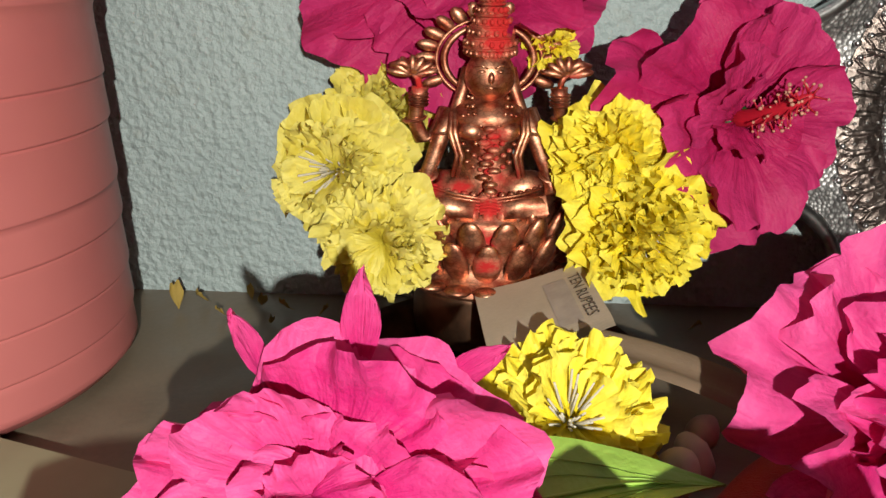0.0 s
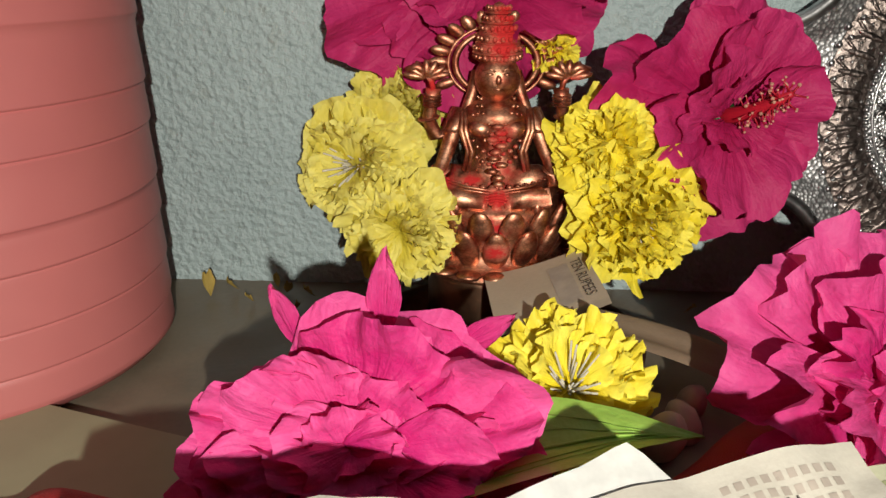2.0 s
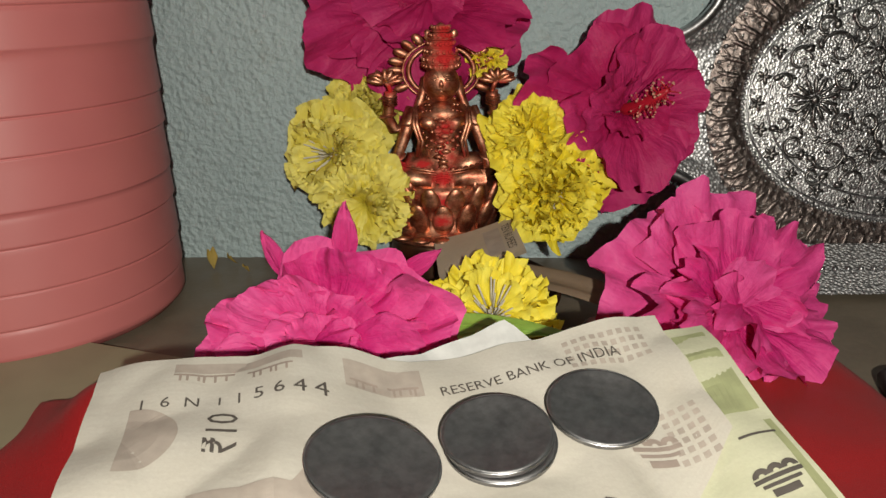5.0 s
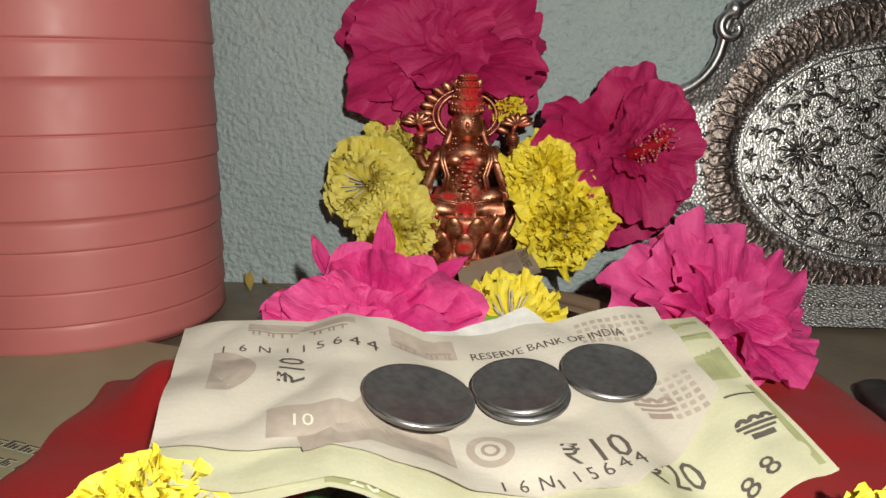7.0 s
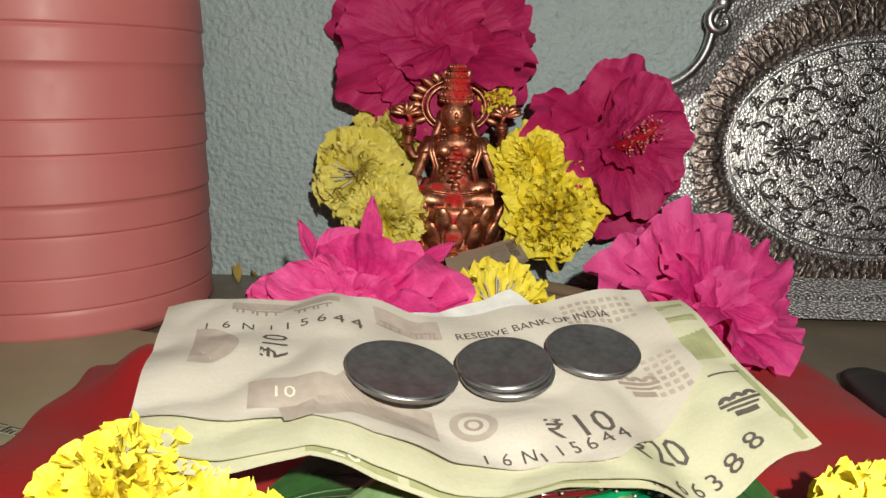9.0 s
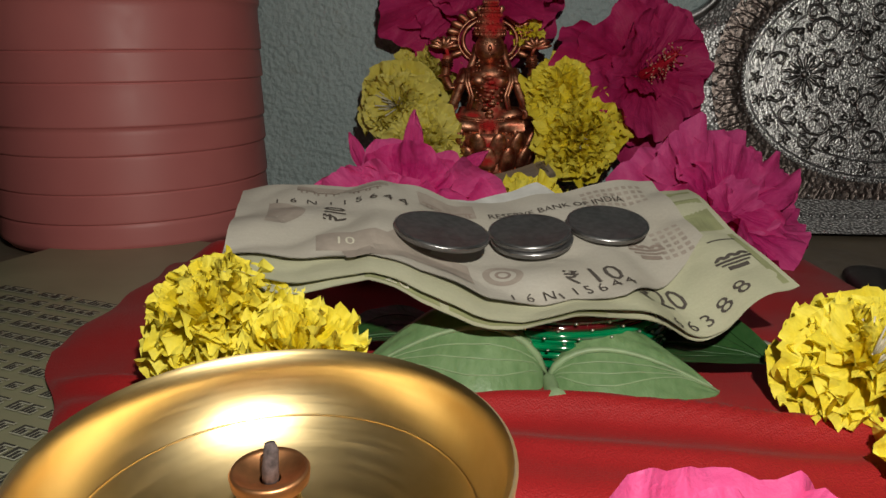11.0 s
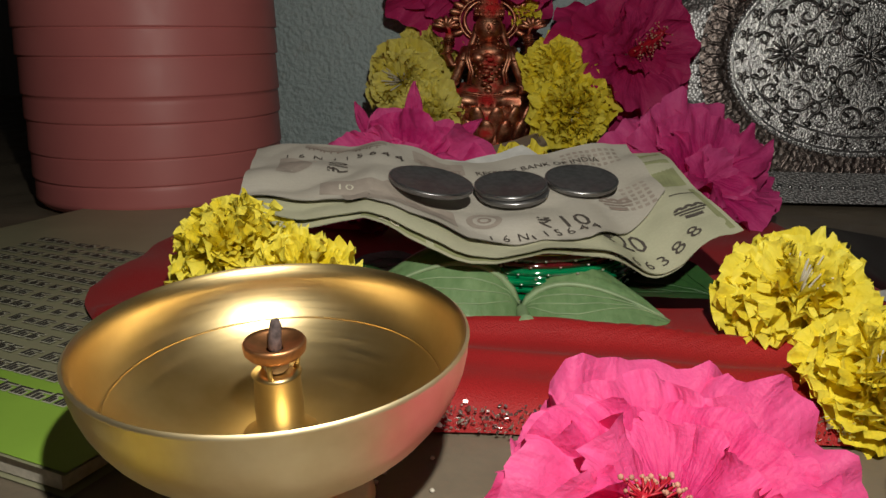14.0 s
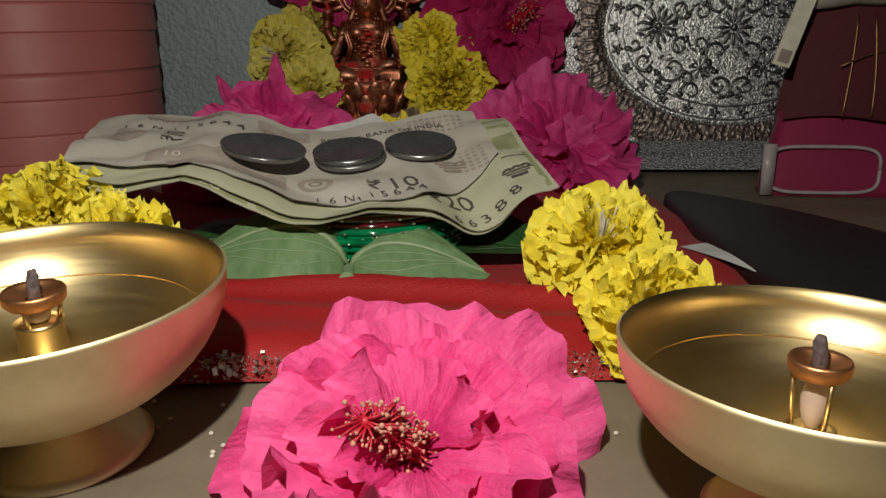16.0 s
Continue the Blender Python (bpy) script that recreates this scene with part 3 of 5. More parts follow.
for x, y, z, dx, dz, L in ((-0.015, 0.124, 0.048, 0.05, 1, 0.024), (-0.031, 0.124, 0.047, -0.35, 1, 0.018), (-0.004, 0.124, 0.046, 1.0, 0.7, 0.020)):
    up = Vector((dx, 0.05, dz)).normalized()
    side = up.cross(Vector((0, -1, 0.2))).normalized()
    nrm = side.cross(up)
    mm = Matrix((side, up, nrm)).transposed().to_4x4()
    mm.translation = (x, y, z)
    bm = petal_bm(L, 26, 0.10, 0.1, x * 1000, 14, 12, 5, tip=0.9, lobes=0.0, irregular=0.05)
    tagged(part("loose_petal", bm, M_MAGENTA, None, m=mm), "pointed wilted magenta petal standing up behind the bloom", "petal", "loose petals")

marigold(facing(-0.016, 0.236, 0.079, -0.3, -0.8, 0.35), M_YPALE, 0.018, "dull yellow ruffled bloom tucked behind the idol", 21, 0.4, 48, False)
marigold(facing(-0.0285, 0.214, 0.066, -0.35, -0.9, 0.1), M_YPALE, 0.020, "dull yellow bloom with exposed dry stalks", 22, 0.35, 56)
marigold(facing(-0.0155, 0.201, 0.051, -0.1, -0.8, -0.1), M_YPALE, 0.017, "dull yellow bloom hanging beside the lotus base", 23, 0.4, 50, False)
marigold(facing(0.0440, 0.205, 0.0725, 0.0, -0.85, 0.3), M_YELLOW, 0.0165, "yellow ruffled bloom at the idol's shoulder", 24, 0.5, 48, False)
marigold(facing(0.0515, 0.199, 0.054, 0.25, -0.85, -0.05), M_YELLOW, 0.020, "full yellow bloom beside the lotus base", 25, 0.55, 64)
marigold(facing(0.030, 0.222, 0.099, 0.1, -0.8, 0.5), M_YELLOW, 0.008, "small yellow petals behind the halo", 26, 0.4, 14, False)
marigold(facing(0.027, 0.147, 0.0255, 0.05, -0.6, 0.8), M_YELLOW, 0.021, "yellow bloom with white filaments in front of the idol", 27, 0.12, 44)
marigold(facing(-0.0445, 0.000, 0.0362, -0.25, -0.45, 0.85), M_YELLOW, 0.0160, "yellow ruffled bloom standing up on the red cloth", 28, 0.5, 50, False)
marigold(facing(-0.0270, -0.008, 0.0315, 0.2, -0.5, 0.85), M_YELLOW, 0.0150, "yellow ruffled bloom lying low on the red cloth", 31, 0.4, 46, False)
marigold(facing(-0.0440, -0.1030, 0.0175, 0.2, -0.5, 0.8), M_YELLOW, 0.0110, "yellow ruffled bloom lying on the floor by the lamp", 32, 0.5, 46, False)
marigold(facing(0.091, 0.006, 0.0265, 0.05, -0.6, 0.7), M_YELLOW, 0.018, "yellow bloom showing pale filaments on the cloth", 29, 0.4, 58)
marigold(facing(0.097, -0.026, 0.020, 0.15, -0.6, 0.7), M_YELLOW, 0.016, "yellow bloom lying by the silver edging", 30, 0.45, 54)


# ---- idol: one plain mesh ----
def idol():
    bm = bmesh.new()
    lathe(bm, [(0, 0), (0.0205, 0), (0.0220, 0.002), (0.0190, 0.004), (0.0155, 0.007), (0.0165, 0.013), (0.0178, 0.022), (0.0178, 0.026), (0, 0.027)], 36)
    for tier, (n, r, z, tilt, h) in enumerate(((15, 0.0168, 0.006, 18, 0.0140), (15, 0.0176, 0.0130, 14, 0.0140), (20, 0.0200, 0.004, 78, 0.006))):
        for i in range(n):
            a = 360 * (i + 0.5 * tier) / n
            m = pose(0, 0, 0, 0, 0, a) @ Matrix.Translation((0, -r, z)) @ pose(0, 0, 0, tilt, 0, 0)
            ball(bm, (0, 0, 0), (1, 1, 1), m @ Matrix.Translation((0, 0, h * 0.45)) @ Matrix.Diagonal((0.0036, 0.0017, h * 0.62, 1)), 8, 7)
    # crossed legs with fingers-like toes in front
    for s in (-1, 1):
        tube(bm, [(s * 0.003, -0.002, 0.031), (s * 0.011, -0.005, 0.032), (s * 0.0165, -0.006, 0.031), (s * 0.012, -0.012, 0.029), (s * 0.003, -0.0145, 0.0285)], [0.006, 0.006, 0.0048, 0.0042, 0.0034], 10)
    for i in range(7):
        ball(bm, (-0.0105 + 0.0035 * i, -0.0145, 0.0265), (0.0015, 0.002, 0.0032), None, 8, 6)
    # body
    lathe(bm, [(0, 0.028), (0.0095, 0.029), (0.0080, 0.036), (0.0064, 0.041), (0.0068, 0.046), (0.0086, 0.051), (0.0100, 0.0550), (0.0082, 0.0580), (0.0042, 0.060), (0.0032, 0.063), (0, 0.064)], 24)
    for s in (-1, 1):
        ball(bm, (s * 0.0042, -0.0068, 0.0515), (0.0034, 0.0034, 0.0034))
        # lower arm to the lap, upper arm raised with a lotus
        tube(bm, [(s * 0.0085, -0.001, 0.0565), (s * 0.0110, -0.003, 0.050), (s * 0.0130, -0.006, 0.043), (s * 0.0150, -0.010, 0.037), (s * 0.0155, -0.0125, 0.0335)], [0.0026, 0.0023, 0.0020, 0.0018, 0.0022], 10)
        tube(bm, [(s * 0.0095, 0.001, 0.056), (s * 0.0130, 0.000, 0.047), (s * 0.0160, -0.001, 0.047), (s * 0.0178, -0.002, 0.053), (s * 0.0168, -0.003, 0.061), (s * 0.0164, -0.003, 0.064)], [0.0024, 0.0021, 0.0021, 0.0019, 0.0018, 0.0021], 10)
        for q in range(4):
            torus(bm, 0.0022, 0.0004, Matrix.Translation((s * 0.0168, -0.003, 0.0585 + 0.0011 * q)), 12, 5)
        tube(bm, [(s * 0.0164, -0.003, 0.063), (s * 0.0170, -0.003, 0.0665), (s * 0.0182, -0.003, 0.0685)], 0.0008, 6)
        for i in range(7):
            a = -75 + 25 * i
            ball(bm, (s * 0.0182, -0.003, 0.0675), (1, 1, 1), pose(0, 0, 0, 0, a, 0) @ Matrix.Translation((0, 0, 0.0032)) @ Matrix.Diagonal((0.0013, 0.0013, 0.0032, 1)), 6, 5)
        tube(bm, [(s * 0.0182, -0.003, 0.0690), (s * 0.0205, -0.003, 0.0715), (s * 0.0235, -0.003, 0.0705)], [0.0012, 0.0016, 0.0008], 7)
        # hair falling on the shoulders
        tube(bm, [(s * 0.0052, 0.002, 0.069), (s * 0.0062, 0.001, 0.062), (s * 0.0080, -0.002, 0.056), (s * 0.0088, -0.004, 0.051)], [0.0014, 0.0016, 0.0015, 0.0008], 8)
    # necklaces and girdle
    for r, z, d in ((0.0042, 0.0575, 0.0060), (0.0052, 0.0550, 0.0062), (0.0062, 0.0520, 0.0062), (0.0070, 0.0480, 0.0058), (0.0072, 0.0440, 0.0050)):
        for i in range(13):
            t = math.pi * (i / 12)
            ball(bm, (r * math.cos(t), -d - 0.0032 * math.sin(t), z + 0.004 - 0.009 * math.sin(t)), (0.0008, 0.0009, 0.0008), None, 6, 4)
    for i in range(9):
        ball(bm, (0, -0.0095 - 0.0004 * i, 0.047 - 0.0024 * i), (0.0014, 0.0011, 0.0011), None, 6, 4)
    for i in range(22):
        t = math.pi * (i / 21)
        ball(bm, (0.0155 * math.cos(t), -0.004 - 0.0085 * math.sin(t), 0.0355 - 0.003 * math.sin(t)), (0.0010, 0.0010, 0.0012), None, 6, 4)
    # head, features left plain, and the tall crown
    ball(bm, (0, -0.0025, 0.0675), (0.0060, 0.0058, 0.0080), None, 18, 14)
    for s in (-1, 1):
        tube(bm, [(s * 0.0008, -0.0079, 0.0708), (s * 0.0022, -0.0076, 0.0717), (s * 0.0038, -0.0064, 0.0709)], 0.00032, 5)
    for k in range(5):
        torus(bm, 0.0060 - 0.0008 * k, 0.0006, Matrix.Translation((0, -0.0005, 0.0758 + 0.0032 * k)), 20, 5)
        for i in range(9):
            t = math.pi * (i + 0.5 * (k % 2)) / 8
            ball(bm, ((0.0060 - 0.0008 * k) * math.cos(t), -0.0006 - (0.0060 - 0.0008 * k) * math.sin(t), 0.0774 + 0.0032 * k), (0.0007, 0.0007, 0.0010), None, 6, 4)
    for q in (-1, 1):
        for k in range(2):
            tube(bm, [(q * (0.0088 - 0.0006 * k), -0.0040 - 0.0006 * k, 0.0575), (q * (0.0092 - 0.0011 * k), -0.0072 - 0.0007 * k, 0.0510), (q * (0.0075 - 0.0012 * k), -0.0078 - 0.0009 * k, 0.0440), (q * (0.0086 - 0.0011 * k), -0.0082 - 0.0010 * k, 0.0370)], [0.0006, 0.0008, 0.0006, 0.0005], 6)
        # armlets and bracelets
        for k, (x, y, z) in enumerate(((0.0110, -0.003, 0.050), (0.0148, -0.0095, 0.0380), (0.0178, -0.002, 0.0535))):
            torus(bm, 0.0025, 0.0006, Matrix.Translation((q * x, y, z)) @ pose(0, 0, 0, 25 if k == 1 else 0, q * 15, 0), 12, 5)
    for k in range(12):
        ball(bm, (0.0013 * math.sin(2.4 * k), -0.0112 - 0.0003 * k, 0.0535 - 0.0021 * k), (0.0017, 0.0012, 0.0011), None, 7, 5)
    for k in range(5):
        tube(bm, [(-0.0155 + 0.001 * k, -0.0085 - 0.0008 * k, 0.0345 - 0.0012 * k), (-0.008, -0.0135, 0.0335 - 0.0012 * k), (0.002, -0.0155, 0.0320 - 0.0010 * k)], 0.0005, 5)
        tube(bm, [(0.0155 - 0.001 * k, -0.0085 - 0.0008 * k, 0.0345 - 0.0012 * k), (0.008, -0.0135, 0.0335 - 0.0012 * k), (-0.002, -0.0155, 0.0320 - 0.0010 * k)], 0.0005, 5)
    ball(bm, (0, -0.0080, 0.0680), (0.0009, 0.0011, 0.0019), None, 6, 5)
    for s in (-1, 1):
        ball(bm, (s * 0.0021, -0.0074, 0.0698), (0.0013, 0.0007, 0.0006), None, 6, 5)
        ball(bm, (s * 0.0051, -0.001, 0.066), (0.0011, 0.0011, 0.0022), None, 6, 5)
    ball(bm, (0, -0.0075, 0.0650), (0.0016, 0.0008, 0.0006), None, 6, 5)
    lathe(bm, [(0, 0.0725), (0.0055, 0.0730), (0.0062, 0.0742), (0.0054, 0.0754), (0.0058, 0.0785), (0.0046, 0.0798), (0.0049, 0.0824), (0.0036, 0.0836), (0.0038, 0.0858), (0.0025, 0.0872), (0.0024, 0.0892), (0.0012, 0.0912), (0, 0.0920)], 20, (0, -0.0005, 0))
    for i in range(11):
        t = math.pi * i / 10
        ball(bm, (0.0058 * math.cos(t), -0.0005 - 0.0058 * math.sin(t), 0.0745), (0.0009, 0.0009, 0.0012), None, 6, 4)
    # flame halo: an upright ring with leaf-shaped rays
    up = Matrix.Translation((0, 0.004, 0.071)) @ pose(0, 0, 0, 90, 0, 0)
    torus(bm, 0.0108, 0.0009, up, 40, 6)
    torus(bm, 0.0127, 0.0005, up, 40, 6)
    for i in range(17):
        a = -118 + 236 * i / 16
        m = Matrix.Translation((0, 0.004, 0.071)) @ pose(0, 0, 0, 0, a, 0) @ Matrix.Translation((0, 0, 0.0152))
        ball(bm, (0, 0, 0), (1, 1, 1), m @ Matrix.Diagonal((0.0020, 0.0007, 0.0029, 1)), 6, 6)
    ob = part("idol", bm, M_IDOL, None, m=pose(0.0120, 0.219, 0.0338, 4, 0.6, 0) @ Matrix.Diagonal((1.14, 1.05, 0.87, 1)))
    tagged(ob, "small copper seated idol dabbed with red powder on a lotus base", "statue")


idol()


def plate():
    bm = bmesh.new()
    lathe(bm, [(0, 0.004), (0.040, 0.004), (0.046, 0.010), (0.050, 0.012), (0.050, 0.0105), (0.046, 0.008), (0.041, 0.0), (0, 0.0)], 48)
    ob = part("copper_plate", bm, M_PLATE, None, m=pose(0.012, 0.187, F + 0.0005) @ Matrix.Diagonal((0.85, 0.9, 0.9, 1)))
    tagged(ob, "dark brown copper plate under the idol", "plate")
    bm = bmesh.new()
    lathe(bm, [(0, 0), (0.020, 0), (0.0205, 0.004), (0.0205, 0.0150), (0.020, 0.0175), (0, 0.0175)], 28, wobble=0.04)
    tagged(part("wooden_block", bm, M_PLATE, None, m=pose(0.0115, 0.219, F + 0.0058)), "dark round block under the lotus base", "stand")


plate()


# ---- banknotes ----
def stack_z(x, y):
    """Height of the crumpled stack at a place of the plan."""
    dx, dy = x + 0.056, y - 0.060
    u, v = (0.982 * dx + 0.187 * dy) / 0.129, (0.187 * dx - 0.982 * dy) / 0.063
    z = 0.0555 - 0.002 * u - v * (0.006 + 0.011 * min(1, max(0, u)))
    z -= 0.0072 * v * math.exp(-(((u - 0.83) / 0.07) ** 2)) - 0.0045 * v * max(0, (u - 0.88) / 0.12)
    z -= 0.0064 * math.exp(-((u - 0.56) / 0.22) ** 2 - ((v - 0.55) / 0.95) ** 2)
    u2 = u + 0.05 * (v - 0.5)
    peak = lambda p, w, h: h * max(0.0, 1 - abs(u2 - p) / w) ** 1.15
    z += peak(0.27, 0.12, 0.0020 + 0.0012 * v) - peak(0.47, 0.16, 0.0012 + 0.0014 * v) + peak(0.62, 0.1, 0.0008)
    z += 0.0015 * (abs(noise.noise((4.2 * u, 2.6 * v, 0))) * 2 - 0.5) + 0.0007 * (abs(noise.noise((9 * u + 2, 3.4 * v, 5))) * 2 - 0.5)
    return z


def note_surface(origin, turn, drop, phase=0.0):
    """Places a point of a note: x along, y down from its far corner, and the lift above the paper."""
    c, s = math.cos(radians(turn)), math.sin(radians(turn))

    def place(x, y, lift=0.0):
        px, py = origin[0] + c * x + s * y, origin[1] + s * x - c * y
        wave = 0.0006 * max(0, y / 0.06 - 0.7) / 0.3 * math.sin(150 * x + phase)
        return Vector((px, py, stack_z(px, py) + drop + wave + lift))

    return place


def banknote(place, L, H, mat, label):
    bm = bmesh.new()
    sheet(bm, lambda a, b: place(L * a, (H(L * a) if callable(H) else H) * (1 - b), 0.0001), 84, 42, uv=True)
    top = bm.faces[:]
    ext = bmesh.ops.duplicate(bm, geom=top)
    moved = [e for e in ext["geom"] if isinstance(e, bmesh.types.BMVert)]
    bmesh.ops.translate(bm, vec=(0, 0, -0.00016), verts=moved)
    bmesh.ops.reverse_faces(bm, faces=[e for e in ext["geom"] if isinstance(e, bmesh.types.BMFace)])
    ob = part("banknote", bm, mat)
    return tagged(ob, label, "banknote", "banknotes on the bangles")


def strip(bm, place, x0, x1, y0, y1, lift=0.00022, n=6):
    sheet(bm, lambda a, b: place(x0 + (x1 - x0) * a, y1 + (y0 - y1) * b, lift), n, max(2, n // 2))


def rosette(bm, place, cx, cy, r0, r1, a0=0, a1=360, squash=1.0, lift=0.00022, n=28):
    def f(a, b):
        t = radians(a0 + (a1 - a0) * a)
        r = r0 + (r1 - r0) * (1 - b)
        return place(cx + r * math.cos(t), cy - squash * r * math.sin(t), lift)

    sheet(bm, f, n, 3)


front_place = note_surface((-0.0520, 0.0570), 12.2, -0.0030, 3.0)
bottom = banknote(front_place, 0.112, 0.0600, M_TWENTY, "olive-green note peeping out under the stack's front")
under = note_surface((-0.0557, 0.0588), 10.8, -0.0014, 1.5)
low = banknote(under, 0.1295, 0.0605, M_TWENTY, "creased olive-green twenty rupee note with a bent corner")
top_place = note_surface((-0.0562, 0.0600), 11.6, 0.0, 0.0)
torn_edge = lambda x: 0.0510 + 0.0075 * x / 0.090 if x < 0.090 else 0.0585 - 0.82 * (x - 0.090)
top = banknote(top_place, 0.1195, torn_edge, M_TEN, "creased pale brown ten rupee note with coins on it")


def at(place, x, y, size_turn=0, lift=0.0004):
    """Writing on a note: its left foot at x, y; turned by degrees."""
    c, s = math.cos(radians(size_turn)), math.sin(radians(size_turn))
    return lambda a, b: place(x + c * a - s * b, y - s * a - c * b, lift)


def rising(bm, place, body, x, y, s0, s1, gap, turn=0.0):
    """Figures that grow from one to the next."""
    for i, ch in enumerate(body):
        s = s0 + (s1 - s0) * i / max(1, len(body) - 1)
        word(bm, ch, s, at(place, x, y, turn))
        x += gap * (0.6 + 0.4 * s / s1)
        y -= gap * math.sin(radians(turn))


def stamp(parent, mat, name, fn, *args, label=""):
    bm = bmesh.new()
    fn(bm, *args)
    return part(name, bm, mat, parent, label, smooth=False)


T = top_place
stamp(top, M_INK, "serial_prefix", rising, T, "16N", 0.0090, 0.0162, 0.0040, 0.0040, 0.0042)
stamp(top, M_INK, "serial_number", rising, T, "115644", 0.0230, 0.0162, 0.0038, 0.0058, 0.0041)
stamp(top, M_INK, "denomination", word, "\u20b910", 0.0078, at(T, 0.0275, 0.0310, 90))
stamp(top, M_INK, "denomination", word, "\u20b9", 0.0080, at(T, 0.0780, 0.0515, 2))
stamp(top, M_INK, "denomination", word, "10", 0.0098, at(T, 0.0838, 0.0512, 8))
stamp(top, M_INK, "serial_prefix", rising, T, "16N", 0.0630, 0.0560, 0.0042, 0.0042, 0.0040)
stamp(top, M_INK, "serial_number", rising, T, "115644", 0.0745, 0.0573, 0.0040, 0.0054, 0.0038, 12)
stamp(top, M_INK, "bank_title", word, "RESERVE BANK OF INDIA", 0.0036, at(T, 0.0672, 0.0120, 4))
stamp(top, M_TINT, "tint", rosette, T, 0.008, 0.025, 0.0, 0.0095, -90, 90, 1.0)
stamp(top, M_TINT, "tint", strip, T, 0.0480, 0.0640, 0.0035, 0.0110, 0.00022, 16)
stamp(top, M_TINT, "tint", strip, T, 0.0150, 0.0400, 0.0025, 0.0055, 0.00022, 20)
stamp(top, M_TINT, "tint", strip, T, 0.0200, 0.0560, 0.0400, 0.0500, 0.00022, 26)
stamp(top, M_TINT, "tint", rosette, T, 0.022, 0.030, 0.0180, 0.027, -80, 5, 0.95, 0.00018)
stamp(top, M_TINT, "seal", rosette, T, 0.0640, 0.0440, 0.0032, 0.0050, 0, 360, 1.0)
stamp(top, M_SOFTINK, "seal", rosette, T, 0.0640, 0.0440, 0.0012, 0.0020, 0, 360)


def dots(bm, x0, y0, n, m):
    for i in range(n):
        for j in range(m):
            strip(bm, T, x0 + 0.0021 * i, x0 + 0.0013 + 0.0021 * i, y0 + 0.0022 * j, y0 + 0.0013 + 0.0022 * j, 0.0002, 2)


stamp(top, M_TINT, "dotted_tint", dots, 0.0960, 0.0030, 9, 4)["kind"] = "stuff"
stamp(top, M_TINT, "dotted_tint", dots, 0.1085, 0.0250, 4, 6)["kind"] = "stuff"


def soft_bars(bm, place, x0, x1, y, tall=0.0034):
    """Lettering too soft to read: short bars hung from a line."""
    rnd = random.Random(8)
    strip(bm, place, x0, x1, y, y + 0.0006, 0.0003, 8)
    x = x0 + 0.001
    while x < x1 - 0.001:
        strip(bm, place, x, x + 0.0005, y, y + rnd.uniform(0.6, 1.0) * tall, 0.0003, 2)
        x += rnd.choice((0.0010, 0.0013, 0.0021))


for x0, x1, y in ((0.0150, 0.0265, 0.0060), (0.0290, 0.0380, 0.0068), (0.0490, 0.0545, 0.0085), (0.0565, 0.0630, 0.0085)):
    stamp(top, M_SOFTINK, "faint_lettering", soft_bars, T, x0, x1, y)["kind"] = "stuff"


def emblem(bm, place, x, y, k):
    """A small crest: three domes over a stepped base."""
    for q in (-1, 0, 1):
        rosette(bm, place, x + q * 0.0030 * k, y, 0.0006 * k, 0.0018 * k, 0, 180, 1, 0.0003, 8)
    strip(bm, place, x - 0.005 * k, x + 0.005 * k, y + 0.0004 * k, y + 0.0014 * k, 0.0003, 4)
    strip(bm, place, x - 0.004 * k, x + 0.004 * k, y + 0.0020 * k, y + 0.0028 * k, 0.0003, 4)
    strip(bm, place, x - 0.0028 * k, x + 0.0028 * k, y + 0.0034 * k, y + 0.0050 * k, 0.0003, 4)


stamp(top, M_SOFTINK, "emblem", emblem, T, 0.1050, 0.0320, 1.0)
stamp(top, M_PALEINK, "pale_figure", word, "10", 0.0050, at(T, 0.0240, 0.0470, 0))

U = under
stamp(low, M_INK, "denomination", word, "\u20b9", 0.0074, at(U, 0.0955, 0.0535, 12))
stamp(low, M_INK, "denomination", word, "20", 0.0096, at(U, 0.1000, 0.0524, 15))
stamp(low, M_INK, "serial_number", rising, U, "66388", 0.1010, 0.0602, 0.0050, 0.0066, 0.0045, 12)
stamp(low, M_INK, "emblem", emblem, U, 0.1225, 0.0420, 0.9)
stamp(low, M_INK, "printed_line", strip, U, 0.1200, 0.1280, 0.0330, 0.0336)
stamp(low, M_GREENINK, "tint", strip, U, 0.1205, 0.1280, 0.0030, 0.0270)
stamp(low, M_GREENINK, "tint", strip, U, 0.1270, 0.1285, 0.0300, 0.0580)
stamp(bottom, M_INK, "serial_prefix", word, "46C", 0.0040, at(front_place, 0.0900, 0.0590, 0))
stamp(bottom, M_GREENINK, "tint", strip, front_place, 0.0260, 0.0420, 0.0525, 0.0590, 0.00022, 12)
stamp(bottom, M_GREENINK, "tint", strip, front_place, 0.0440, 0.0800, 0.0540, 0.0590, 0.00022, 24)
stamp(bottom, M_PALEINK, "pale_figure", word, "20", 0.0058, at(front_place, 0.0300, 0.0588, 0))


bm = bmesh.new()
slip = note_surface((-0.0562, 0.0600), 11.6, -0.0007, 0.4)
sheet(bm, lambda a, b: slip(0.056 + 0.036 * a, -0.0085 * (a ** 0.6) * (1 - b) + 0.02 * b + (0.010 * max(0, a - 0.85) / 0.15) * (1 - b), 0.0), 18, 8, uv=True)
tagged(part("paper_slip", bm, M_WHITE), "white paper slip sticking out behind the notes", "paper")


